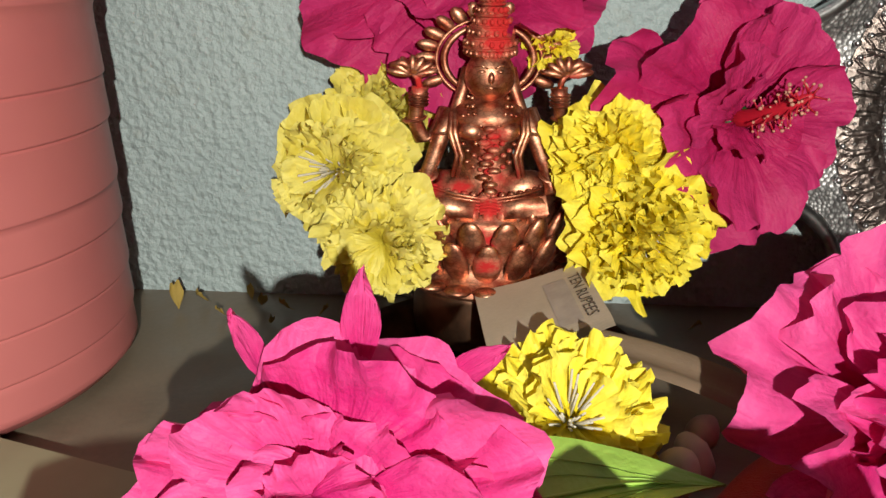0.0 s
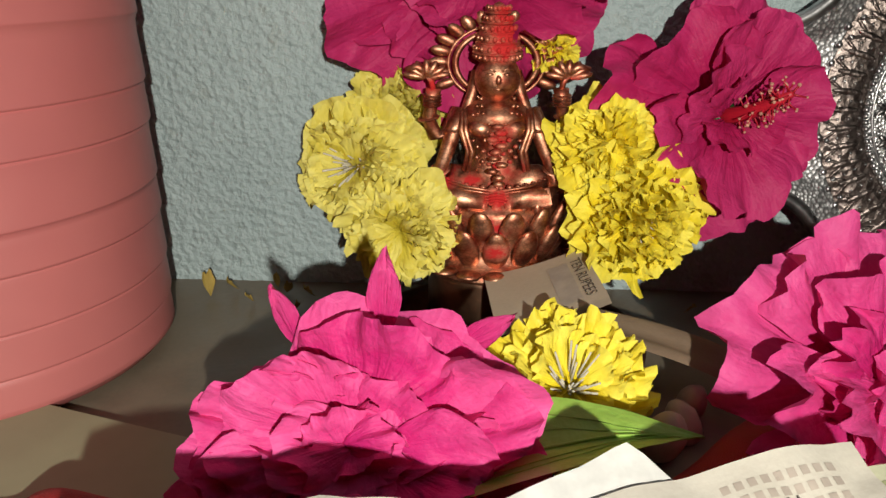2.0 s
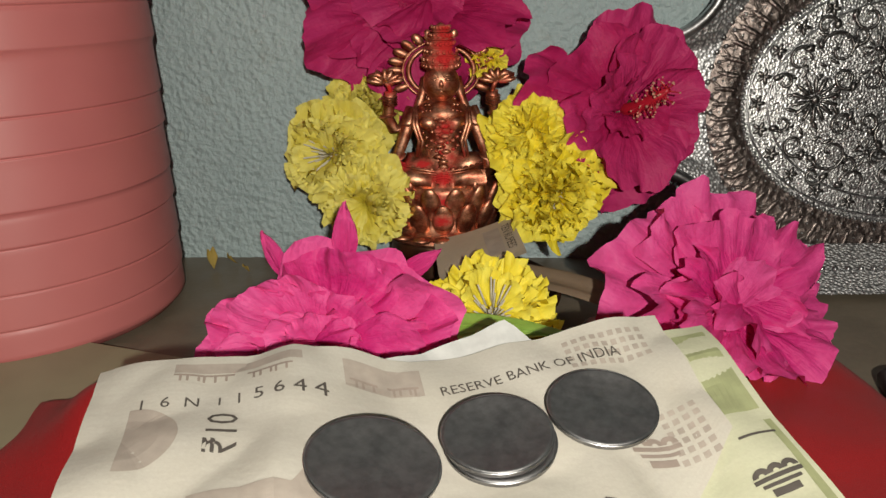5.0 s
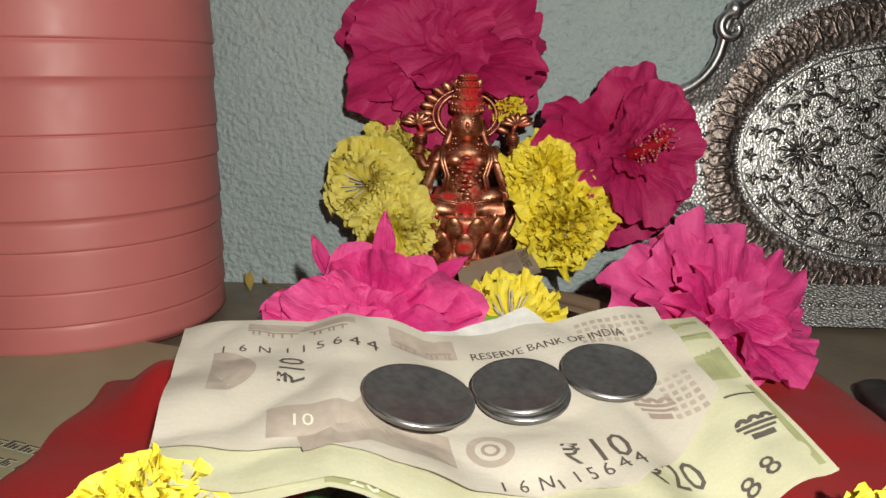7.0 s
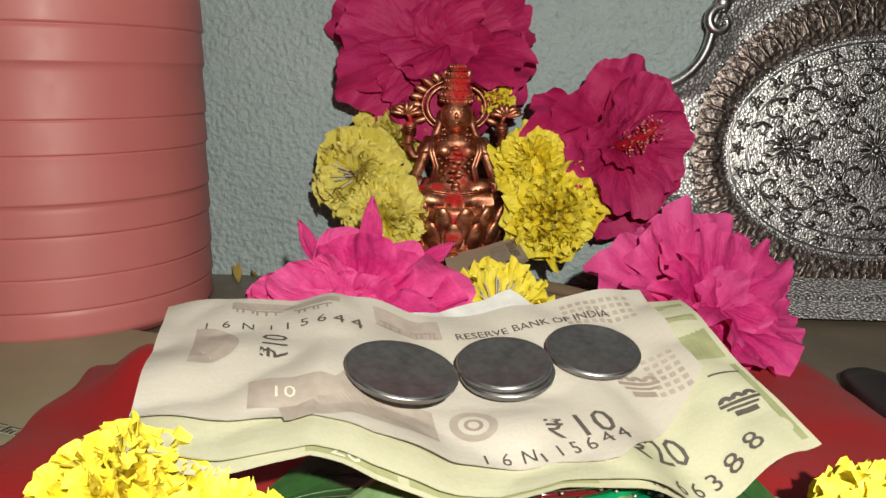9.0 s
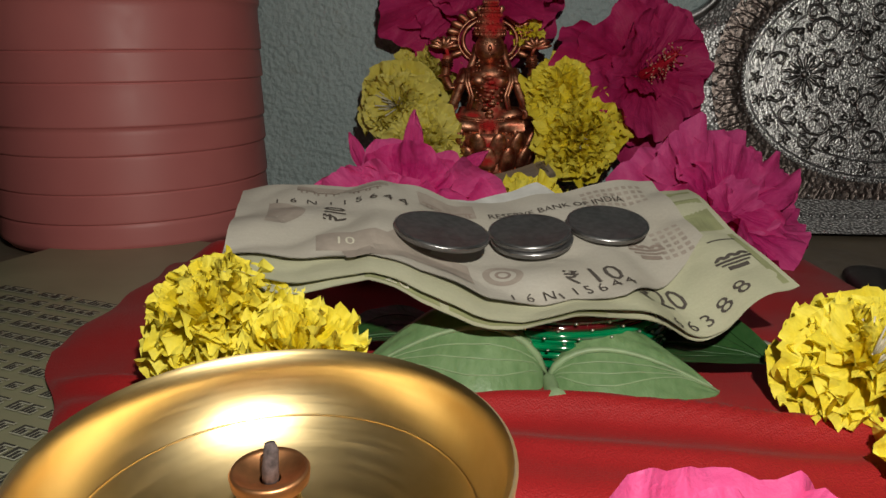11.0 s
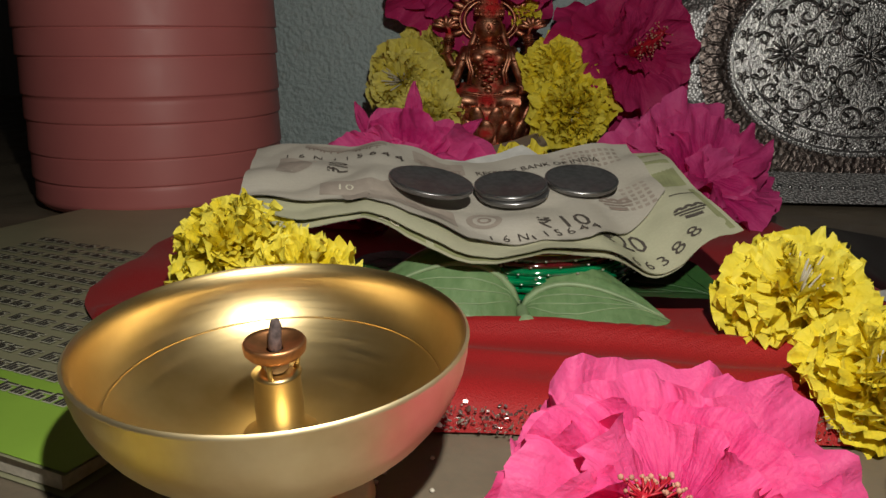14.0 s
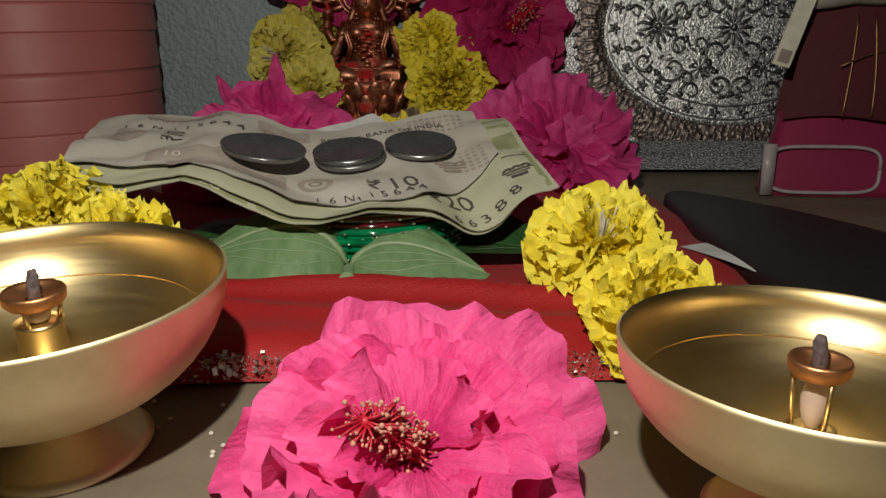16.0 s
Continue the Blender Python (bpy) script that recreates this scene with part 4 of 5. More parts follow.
def folded_note():
    ob = thing("folded_banknote", pose(0.0215, 0.178, 0.0375, 0, -17, 3), "old brown ten rupee note folded into a small packet", "banknote")
    bm = bmesh.new()
    for k in range(4):
        sheet(bm, lambda a, b: (-0.012 + 0.030 * a, -0.017 + 0.034 * b + 0.0006 * k, 0.0004 * k + 0.0010 * math.sin(3 * a + 3) + 0.0003 * b * k), 8, 6, uv=True)
    part("paper", bm, M_OLDNOTE, ob)
    flat = lambda x, y, lift=0: Vector((x, y, 0.0013 + 0.0010 * math.sin(3 * (x + 0.012) / 0.030 + 3) + 0.0009 * (y + 0.017) / 0.034 + lift))
    bm = bmesh.new()
    word(bm, "TEN RUPEES", 0.0044, lambda a, b: flat(0.0130 + b, 0.0125 - a, 0.0002))
    part("printing", bm, M_INK, ob, smooth=False)
    bm = bmesh.new()
    sheet(bm, lambda a, b: flat(0.0060 + 0.0060 * a, -0.012 + 0.024 * b, 0.0001), 3, 3)
    part("tint", bm, M_TINT, ob)


folded_note()

# second brown note lying askew beside the bloom
bm = bmesh.new()
sheet(bm, lambda a, b: (-0.024 + 0.048 * a, -0.010 + 0.02 * b, 0.004 * math.sin(2.6 * a) - 0.010 * a + 0.0008 * math.sin(9 * b)), 14, 6, uv=True)
tagged(part("loose_banknote", bm, M_DARKNOTE, None, m=pose(0.060, 0.168, 0.028, 14, 0, -32) @ Matrix.Diagonal((1.05, 0.6, 1, 1))), "worn brown note lying askew on the plate", "banknote")


# ---- coins ----
def coin():
    ob = thing("coin", Matrix.Identity(4), "round grey steel coin lying on the notes", "coin", "coins on the notes")
    bm = bmesh.new()
    lathe(bm, [(0, 0.0), (0.0117, 0.0), (0.0121, 0.0004), (0.0121, 0.0013), (0.0118, 0.0016), (0.0112, 0.0016), (0.0109, 0.00145), (0, 0.00145)], 56)
    part("disc", bm, M_COIN, ob)
    bm = bmesh.new()
    torus(bm, 0.0121, 0.00022, Matrix.Translation((0, 0, 0.0013)), 56, 6)
    part("rim", bm, M_SILVER, ob)
    return ob


first = coin()
spots = ((0.0003, 0.0345, 0, 0, 0.97), (0.0232, 0.0475, 20, 0, 0.9), (0.0226, 0.0480, 50, 0.0016, 0.9), (0.0438, 0.0560, 80, 0, 0.92))
for k, (x, y, turn, lift, size) in enumerate(spots):
    ring = [(r * math.cos(t), r * math.sin(t)) for r in (0.0, 0.006, 0.0115) for t in (i * 0.393 for i in range(16))]
    sx = sum(a * stack_z(x + a, y + b) for a, b in ring) / sum(a * a for a, b in ring)
    sy = sum(b * stack_z(x + a, y + b) for a, b in ring) / sum(b * b for a, b in ring)
    sx, sy = 0.4 * sx, 0.8 * sy
    tilt = Vector((-sx, -sy, 1)).to_track_quat("Z", "Y").to_matrix().to_4x4()
    need = max(stack_z(x + a, y + b) - sx * a - sy * b for a, b in ring)
    mm = Matrix.Translation((x, y, need + 0.0001 + lift)) @ tilt @ pose(0, 0, 0, 0, 0, turn) @ Matrix.Diagonal((size, size, 1, 1))
    if k == 0:
        first.matrix_basis = mm
    else:
        copy_thing(first, mm)


# ---- glass bangles under the notes ----
def bangle(mat, label):
    ob = new("glass_bangle")
    tagged(ob, label, "bangle", "stack of bangles")
    bm = bmesh.new()
    torus(bm, 0.0280, 0.0011, Matrix.Identity(4), 64, 10, 0.9)
    part("ring", bm, mat, ob)
    bm = bmesh.new()
    for i in range(24):
        t = 2 * math.pi * i / 24
        ball(bm, (0.0301 * math.cos(t), 0.0301 * math.sin(t), 0), (0.0005, 0.0005, 0.0003), None, 5, 4)
    part("glitter", bm, M_SPARK, ob, "tiny silver glitter dots")["kind"] = "stuff"
    return ob


green = bangle(M_BANGLE, "shiny green glass bangle stacked under the notes")
red = bangle(M_BANGLE_RED, "dark red glass bangle on top of the stack")
for k in range(8):
    mm = pose(0.030 + 0.0005 * math.sin(5 * k), 0.048 + 0.0006 * math.cos(3 * k), 0.0192 + 0.0019 * k, 0.5 * math.sin(k), 0.5 * math.cos(2 * k) + 1.0, 37 * k)
    if k in (0, 6):
        (green if k == 0 else red).matrix_basis = mm
    else:
        copy_thing(red if k == 7 else green, mm)


# ---- betel leaves ----
def betel_leaf(name, m, L, W, arch, mat, label, fold=0.25):
    ob = thing(name, m, label, "leaf", "betel leaves")
    bm = bmesh.new()

    def f(a, b):
        t = 2 * a - 1
        w = W * (math.sin(math.pi * min(1, b * 0.96 + 0.03) ** 0.72)) * (1 if b < 0.98 else 0.3)
        z = arch * L * math.sin(math.pi * b * 0.85) + fold * w * abs(t) ** 1.3 + 0.0006 * noise.noise((4 * t, 9 * b, L * 90))
        return t * w, L * b, z

    sheet(bm, f, 14, 22, uv=True)
    part("blade", bm, mat, ob)
    bm = bmesh.new()
    g = lambda a, b: Vector(f((a + 1) / 2, b)) + Vector((0, 0, 0.00025))
    tube(bm, [g(0, b / 14) for b in range(15)], [0.0007 - 0.00004 * i for i in range(15)], 5)
    for s in (-1, 1):
        for k in (0.36, 0.68):
            tube(bm, [g(s * k * math.sin(math.pi * min(1, q / 10 + 0.02) ** 0.8), 0.03 + 0.92 * q / 10) for q in range(11)], 0.00012, 4)
    part("rib_relief", bm, mat, ob, "raised ribs")["kind"] = "stuff"
    return ob


def arched_leaf(way, L, rise, W, label):
    """A leaf bowed over the cloth: its near half hangs from the midrib towards the viewer."""
    ob = thing("betel_leaf", pose(0.0255, 0.0165, 0.0175), label, "leaf", "betel leaves")
    rib = lambda b: Vector((way * L * (0.10 * b + 0.90 * b ** 1.15), 0.002 * math.sin(3 * b) - 0.004 * b, rise * math.sin(math.pi * b ** 0.72) ** 0.9 + 0.0005))

    def f(a, b):
        t = 2 * a - 1
        w = W * math.sin(math.pi * min(1, 0.05 + 0.95 * b) ** 0.8) ** 0.8
        p = rib(b)
        if t < 0:
            drop = min(p.z + 0.0002, 0.85 * w)
            p += Vector((way * 0.12 * w * t * t, 0.95 * w * t, -drop * (0.25 * t * t - 0.75 * t)))
        else:
            p += Vector((0, 0.8 * w * t, 0.30 * w * math.sin(1.9 * t) * min(1, 4 * b)))
        p.z += 0.0005 * noise.noise((5 * t, 8 * b, way))
        return p

    bm = bmesh.new()
    sheet(bm, (lambda a, b: f(1 - a, b)) if way < 0 else f, 20, 26, uv=True)
    part("blade", bm, M_LEAF, ob)
    bm = bmesh.new()
    tube(bm, [rib(q / 14) + Vector((0, 0, 0.0003)) for q in range(15)], [0.0010 - 0.00005 * q for q in range(15)], 6)
    for k in (0.24, 0.44, 0.66):
        tube(bm, [f(0.5 - 0.5 * k * math.sin(math.pi * min(1, q / 12 + 0.03) ** 0.7), 0.02 + 0.93 * q / 12) + Vector((0, -0.0001, 0.0001)) for q in range(13)], 0.00022, 4)
    part("rib_relief", bm, M_RIB, ob, "pale raised ribs")["kind"] = "stuff"


arched_leaf(-1, 0.047, 0.0130, 0.0150, "broad green betel leaf arching over the red cloth")
arched_leaf(1, 0.038, 0.0080, 0.0125, "green betel leaf bowed down to the cloth")
# These two leaves carry the notes' shade in their darker green
betel_leaf("betel_leaf", pose(0.050, 0.040, 0.0185, 0, 10, -118), 0.036, 0.014, 0.10, M_DARKLEAF, "betel leaf under the notes, its green darkened for the shade")
betel_leaf("betel_leaf", pose(0.006, 0.040, 0.0185, 0, 0, 112), 0.040, 0.014, 0.12, M_DARKLEAF, "betel leaf in the shade, its green darkened to match")
betel_leaf("betel_leaf", pose(-0.012, 0.105, 0.0262, 6, -8, -84), 0.062, 0.017, 0.10, M_LIME, "broad fresh green betel leaf under the blooms")
bm = bmesh.new()
tube(bm, [(0.0255, 0.0190, 0.0190), (0.0258, 0.0140, 0.0195), (0.0262, 0.0085, 0.0190), (0.0268, 0.0030, 0.0205)], [0.0012, 0.0017, 0.0018, 0.0021], 10)
tagged(part("leaf_stalk", bm, M_RIB), "cut green stalk joining two betel leaves", "stalk")


# ---- brass lamps ----
def brass_lamp(m, R, tall, label, socket, k):
    ob = thing("brass_lamp", m, label, "oil lamp", "pair of brass lamps")
    h = tall
    bm = bmesh.new()
    prof = [(0, 0.0), (0.46 * R, 0.0), (0.49 * R, 0.0012), (0.44 * R, 0.0028), (0.22 * R, 0.0056), (0.155 * R, 0.0080), (0.18 * R, 0.0098), (0.34 * R, 0.0115)]
    n = 12
    for i in range(1, n + 1):
        a = i / n
        prof.append((R * (0.34 + 0.66 * math.sin(a * math.pi / 2) ** 0.85), 0.0115 + (h - 0.0115) * (1 - math.cos(a * math.pi / 2)) ** 0.85))
    prof += [(R * 1.006, h + 0.0005), (R * 0.99, h + 0.0009)]
    lathe(bm, prof, 72)
    part("bowl", bm, M_BRASS_PALED, ob, "satin brass outside and foot, paled for reflected light")
    bm = bmesh.new()
    prof = [(R * 0.99, h + 0.0009), (R * 0.965, h + 0.0002)]
    for i in range(n - 1, -1, -1):
        a = i / n
        prof.append((R * 0.965 * (0.20 + 0.80 * math.sin(a * math.pi / 2) ** 0.85), 0.0132 + (h - 0.0132) * (1 - math.cos(a * math.pi / 2)) ** 0.85))
    prof.append((0, 0.0130))
    lathe(bm, prof, 72)
    part("basin", bm, M_BRASS, ob, "polished brass inside of the bowl")
    bm = bmesh.new()
    for r, z in ((0.90, 0.72), (0.80, 0.5)):
        torus(bm, R * 0.955 * r, 0.00016, Matrix.Translation((0, 0, 0.0132 + (h - 0.0132) * (z - 0.19))), 64, 5)
    z0, z1 = 0.0132, h - 0.0028
    zs = z0 + (z1 - z0) * socket
    lathe(bm, [(0, z0), (0.0072 * k, z0), (0.0075 * k, z0 + 0.0010), (0.0058 * k, z0 + 0.0017), (0.0046 * k, z0 + 0.0024), (0.0047 * k, (z0 + zs) / 2 + 0.001), (0.0044 * k, zs), (0.0048 * k, zs + 0.0006), (0.0030 * k, zs + 0.0008), (0, zs + 0.0004)], 28)
    part("wick_holder", bm, M_BRASS, ob, "turned brass wick socket")
    for q in range(3):
        bm = bmesh.new()
        a = 2.1 * q + 0.5
        x, y = math.cos(a), math.sin(a)
        tube(bm, [(0.0036 * k * x, 0.0036 * k * y, zs), (0.0041 * k * x, 0.0041 * k * y, (zs + z1) / 2), (0.0045 * k * x, 0.0045 * k * y, z1)], 0.00055 * k, 6)
        part("leg", bm, M_BRASS, ob)
    bm = bmesh.new()
    lathe(bm, [(0.0014, z1 - 0.0008), (0.0050 * k, z1 - 0.0008), (0.0058 * k, z1), (0.0060 * k, z1 + 0.0014), (0.0056 * k, z1 + 0.0019), (0.0051 * k, z1 + 0.0014), (0.0022, z1 + 0.0004), (0.0014, z1 + 0.0003)], 30)
    part("collar", bm, M_COPPER, ob, "bright copper collar on three legs")
    bm = bmesh.new()
    ball(bm, (0, 0, (zs + z1) / 2), (0.0026 * k, 0.0026 * k, (z1 - zs) / 2 - 0.0003), None, 12, 8)
    part("wick_bead", bm, M_SHELL, ob, "pale bead holding the wick")
    bm = bmesh.new()
    tube(bm, [(0, 0, z1 - 0.0012), (0.0001, 0, z1 + 0.002), (0.0003, 0.0003, z1 + 0.0042), (0.0002, 0.0004, z1 + 0.0052)], [0.0012, 0.0011, 0.0010, 0.0007], 9)
    part("wick", bm, M_WICK, ob, "charred cotton wick")
    return ob


brass_lamp(pose(-0.0163, -0.0610, F + 0.0002, 3.5, 0, 0), 0.0314, 0.0322, "unlit brass oil lamp with a shallow polished bowl", 0.72, 0.86)
brass_lamp(pose(0.1053, -0.0830, F + 0.0002, 2, 0, 130), 0.0285, 0.0280, "unlit brass oil lamp with a footed bowl beside the bloom", 0.2, 0.74)


# ---- embossed silver tray leaning on the wall ----
def tray():
    ob = thing("silver_tray", pose(0.1975, 0.2300, 0.0785, -4.5, 0, -2.5), "embossed silver tray with an oval medallion leaning on the wall", "tray")
    # drawn in x, z with relief towards -y
    A, B = 0.106, 0.080

    # one quarter of the rim: a long side, a hollow corner, a short arched side
    quarter = [(0.1065, 0.0), (0.1060, 0.0125), (0.1030, 0.0245)]
    quarter += [(0.102 + 0.027 * math.cos(q), 0.052 + 0.027 * math.sin(q)) for q in (-math.pi / 2 - math.pi / 2 * k / 8 for k in range(9))]
    quarter += [(0.0725, 0.0605), (0.0600, 0.0700), (0.0400, 0.0765), (0.0180, 0.0795)]
    ring_pts = quarter + [(0.0, 0.0800)] + [(-x, z) for x, z in quarter[::-1]]
    ring_pts += [(x, -z) for x, z in ring_pts[-2:0:-1]]

    def outline(t):
        k = t / (2 * math.pi) * len(ring_pts)
        n = int(k) % len(ring_pts)
        (x0, z0), (x1, z1), w = ring_pts[n], ring_pts[(n + 1) % len(ring_pts)], k - int(k)
        return x0 + (x1 - x0) * w, z0 + (z1 - z0) * w

    def relief(r):
        """Depth of the ground from the rim, r = 1, to the middle."""
        return 0.004 * min(1, max(0, (r - 0.86) / 0.14)) ** 0.7 - 0.0

    bm = bmesh.new()

    def f(a, b):
        x, z = outline(2 * math.pi * a)
        r = 0.02 + 0.98 * b
        return x * r, -relief(r), z * r

    sheet(bm, f, 120, 30, True)
    part("plate", bm, M_DIMPLE, ob)
    bm = bmesh.new()
    sheet(bm, lambda a, b: (outline(2 * math.pi * a)[0] * (0.02 + 0.98 * (1 - b)), 0.0016 - relief(0.02 + 0.98 * (1 - b)), outline(2 * math.pi * a)[1] * (0.02 + 0.98 * (1 - b))), 120, 20, True)
    part("back", bm, M_SILVER, ob)
    bm = bmesh.new()
    pts = [outline(2 * math.pi * i / 120) for i in range(121)]
    tube(bm, [(x, -0.0045, z) for x, z in pts], 0.0024, 8)
    part("rim", bm, M_SILVER, ob, "rounded silver rim")
    # the lower border curves forward and rests on the floor
    bm = bmesh.new()
    lip = lambda a, b: Vector(((2 * a - 1) * (0.088 - 0.014 * b * b), -0.003 - 0.031 * b - 0.0008, -0.0570 - 0.0118 * b))
    sheet(bm, lip, 60, 12)
    part("lower_border", bm, M_FROST, ob, "dimpled lower border curving forward")
    bm = bmesh.new()
    for i in range(34):
        ball(bm, lip((i + 0.5) / 34, 0.55) + Vector((0, 0, 0.0006)), (0.0013, 0.0013, 0.0012), None, 8, 5)
    part("border_beading", bm, M_SILVER, ob, "row of raised beads")["kind"] = "stuff"
    # scrolls at the corners
    for sx in (-1, 1):
        for sz in (-1, 1):
            bm = bmesh.new()
            curl = []
            for i in range(22):
                t = i / 21
                a, r = 1.2 + 5.6 * t, 0.0068 * (1 - 0.72 * t)
                curl.append((r * math.cos(a) - 0.0720, -0.0062, sz * (0.0535 + r * math.sin(a))))
            curl = [(sx * abs(x), y, z) for x, y, z in curl]
            tube(bm, curl, [0.0027 - 0.0010 * i / 21 for i in range(22)], 7)
            ball(bm, (sx * 0.0715, -0.0062, sz * 0.0615), (0.0038, 0.003, 0.0038))
            part("scroll", bm, M_SILVER, ob, "raised scroll ornament")
            bm = bmesh.new()
            ball(bm, (sx * 0.1040, -0.0062, sz * 0.0255), (0.0038, 0.003, 0.0038))
            part("scroll_knob", bm, M_SILVER, ob)

    def ring(a0, b0, a1, b1, y, mat, name, label=""):
        bm = bmesh.new()

        def f(a, b):
            t = 2 * math.pi * a
            k = 1 - b
            return (a0 + (a1 - a0) * k) * math.cos(t), y - 0.0012 * math.sin(math.pi * b), (b0 + (b1 - b0) * k) * math.sin(t)

        sheet(bm, f, 120, 8, True)
        return part(name, bm, mat, ob, label)

    band = ring(0.0665, 0.0490, 0.0800, 0.0690, -0.0012, M_TARNISH, "band", "brownish band of pressed leaves")
    bm = bmesh.new()
    for i in range(64):
        t = 2 * math.pi * i / 64
        x, z = 0.0735 * math.cos(t), 0.0590 * math.sin(t)
        ang = math.degrees(math.atan2(z / 0.059, x / 0.0735))
        m = Matrix.Translation((x, -0.0026, z)) @ pose(0, 0, 0, 0, -ang + 90, 0)
        ball(bm, (0, 0, 0), (1, 1, 1), m @ Matrix.Diagonal((0.0012, 0.0003, 0.0048, 1)), 6, 5)
        for q in (-1, 1):
            ball(bm, (0, 0, 0), (1, 1, 1), m @ Matrix.Translation((q * 0.0018, 0, 0.004)) @ pose(0, 0, 0, 0, 30 * q, 0) @ Matrix.Diagonal((0.0006, 0.0003, 0.0030, 1)), 6, 4)
    part("leaf_relief", bm, M_TARNISH, band)
    bm = bmesh.new()
    for i in range(150):
        t = 2 * math.pi * i / 150
        ball(bm, (0.0662 * math.cos(t), -0.0022, 0.0487 * math.sin(t)), (0.0010, 0.0009, 0.0010), None, 6, 4)
        if i % 2 == 0:
            ball(bm, (0.0808 * math.cos(t), -0.0022, 0.0697 * math.sin(t)), (0.0012, 0.0010, 0.0012), None, 6, 4)
    part("beading", bm, M_SILVER, ob, "row of small silver beads")
    for a, b in ((0.0640, 0.0465), (0.0560, 0.0395)):
        bm = bmesh.new()
        tube(bm, [(a * math.cos(2 * math.pi * i / 90), -0.0016, b * math.sin(2 * math.pi * i / 90)) for i in range(91)], 0.00045, 5)
        part("line", bm, M_SILVER, ob)
    bm = bmesh.new()
    sheet(bm, lambda a, b: (0.0655 * (1 - b) * math.cos(2 * math.pi * a), -0.0006, 0.0480 * (1 - b) * math.sin(2 * math.pi * a)), 90, 10, True)
    part("medallion", bm, M_STIPPLE, ob, "bright stippled oval ground")
    bm = bmesh.new()
    for i in range(64):
        t = 2 * math.pi * (i + 0.5) / 64
        for k in (0.15, 0.4, 0.65, 0.9):
            ball(bm, ((0.0665 + 0.0135 * k) * math.cos(t), -0.0028, (0.0490 + 0.0190 * k) * math.sin(t)), [0.0005 + 0.0004 * (k > 0.8)] * 3, None, 6, 4)
    part("dotted_relief", bm, M_SILVER, band, "rays of small bright beads")["kind"] = "stuff"
    # dark leaf stars between the two lines
    for i in range(26):
        t = 2 * math.pi * i / 26
        bm = bmesh.new()
        m = Matrix.Translation((0.0600 * math.cos(t), -0.0014, 0.0430 * math.sin(t)))
        for q in range(5):
            ball(bm, (0, 0, 0), (1, 1, 1), m @ pose(0, 0, 0, 0, 72 * q + 20, 0) @ Matrix.Translation((0, 0, 0.0014)) @ Matrix.Diagonal((0.0010, 0.0006, 0.0019, 1)), 6, 4)
        part("star", bm, M_DARKSILVER, ob)
    # flowers and scrolls of the medallion
    def sunburst(x, z, r, n):
        bm = bmesh.new()
        for q in range(n):
            ball(bm, (0, 0, 0), (1, 1, 1), Matrix.Translation((x, -0.0016, z)) @ pose(0, 0, 0, 0, 360 * q / n, 0) @ Matrix.Translation((0, 0, r * 0.62)) @ Matrix.Diagonal((r * 0.10, 0.0008, r * 0.40, 1)), 6, 5)
        ball(bm, (x, -0.0018, z), (r * 0.2, 0.0014, r * 0.2))
        part("blossom", bm, M_DARKSILVER, ob, "chased blossom")

    for sx in (-1, 1):
        sunburst(sx * 0.038, 0.001, 0.0095, 14)
        sunburst(sx * 0.016, 0.020, 0.006, 9)
        sunburst(sx * 0.016, -0.020, 0.006, 9)
    sunburst(0, 0, 0.0095, 12)
    rnd = random.Random(3)
    for sx in (-1, 1):
        for sz in (-1, 1):
            for cx, cz, r, a0, way in ((0.0300, 0.0200, 0.0062, 0.3, 1), (0.0445, 0.0165, 0.0042, 2.2, -1), (0.0080, 0.0120, 0.0050, 1.0, -1), (0.0270, 0.0095, 0.0040, 4.0, 1), (0.0065, 0.0300, 0.0055, 2.6, 1), (0.0200, 0.0320, 0.0045, 0.2, -1), (0.0500, 0.0080, 0.0028, 0.6, 1), (0.0360, 0.0290, 0.0034, 3.0, -1), (0.0170, 0.0080, 0.0034, 2.0, 1), (0.0230, 0.0255, 0.0030, 5.0, -1), (0.0120, 0.0225, 0.0030, 3.3, 1)):
                bm = bmesh.new()
                pts = []
                for i in range(16):
                    t = i / 15
                    a, k = a0 + way * 6.0 * t, r * (1.25 - 0.95 * t)
                    pts.append((sx * (cx + k * math.cos(a)), -0.0018, sz * (cz + k * math.sin(a))))
                tube(bm, pts, [0.0008 - 0.0003 * i / 15 for i in range(16)], 6)
                x, _, z = pts[0]
                ball(bm, (x, -0.0016, z), (0.0022, 0.0011, 0.0014), pose(0, 0, 0, 0, rnd.uniform(0, 180), 0), 8, 5)
                part("scrollwork", bm, M_DARKSILVER, ob)
    bm = bmesh.new()
    for i in range(34):
        r, t = math.sqrt(rnd.uniform(0.04, 1)), rnd.uniform(0.05, 1.52)
        x, z, turn, s = 0.053 * r * math.cos(t), 0.037 * r * math.sin(t), rnd.uniform(0, 180), rnd.uniform(0.7, 1.3)
        for sx in (-1, 1):
            for sz in (-1, 1):
                ball(bm, (0, 0, 0), (1, 1, 1), Matrix.Translation((sx * x, -0.0010, sz * z)) @ pose(0, 0, 0, 0, sx * sz * turn, 0) @ Matrix.Diagonal((0.0008 * s, 0.0006, 0.0022 * s, 1)), 6, 5)
    part("leafwork", bm, M_DARKSILVER, ob, "small chased leaves filling the oval")["kind"] = "stuff"


tray()


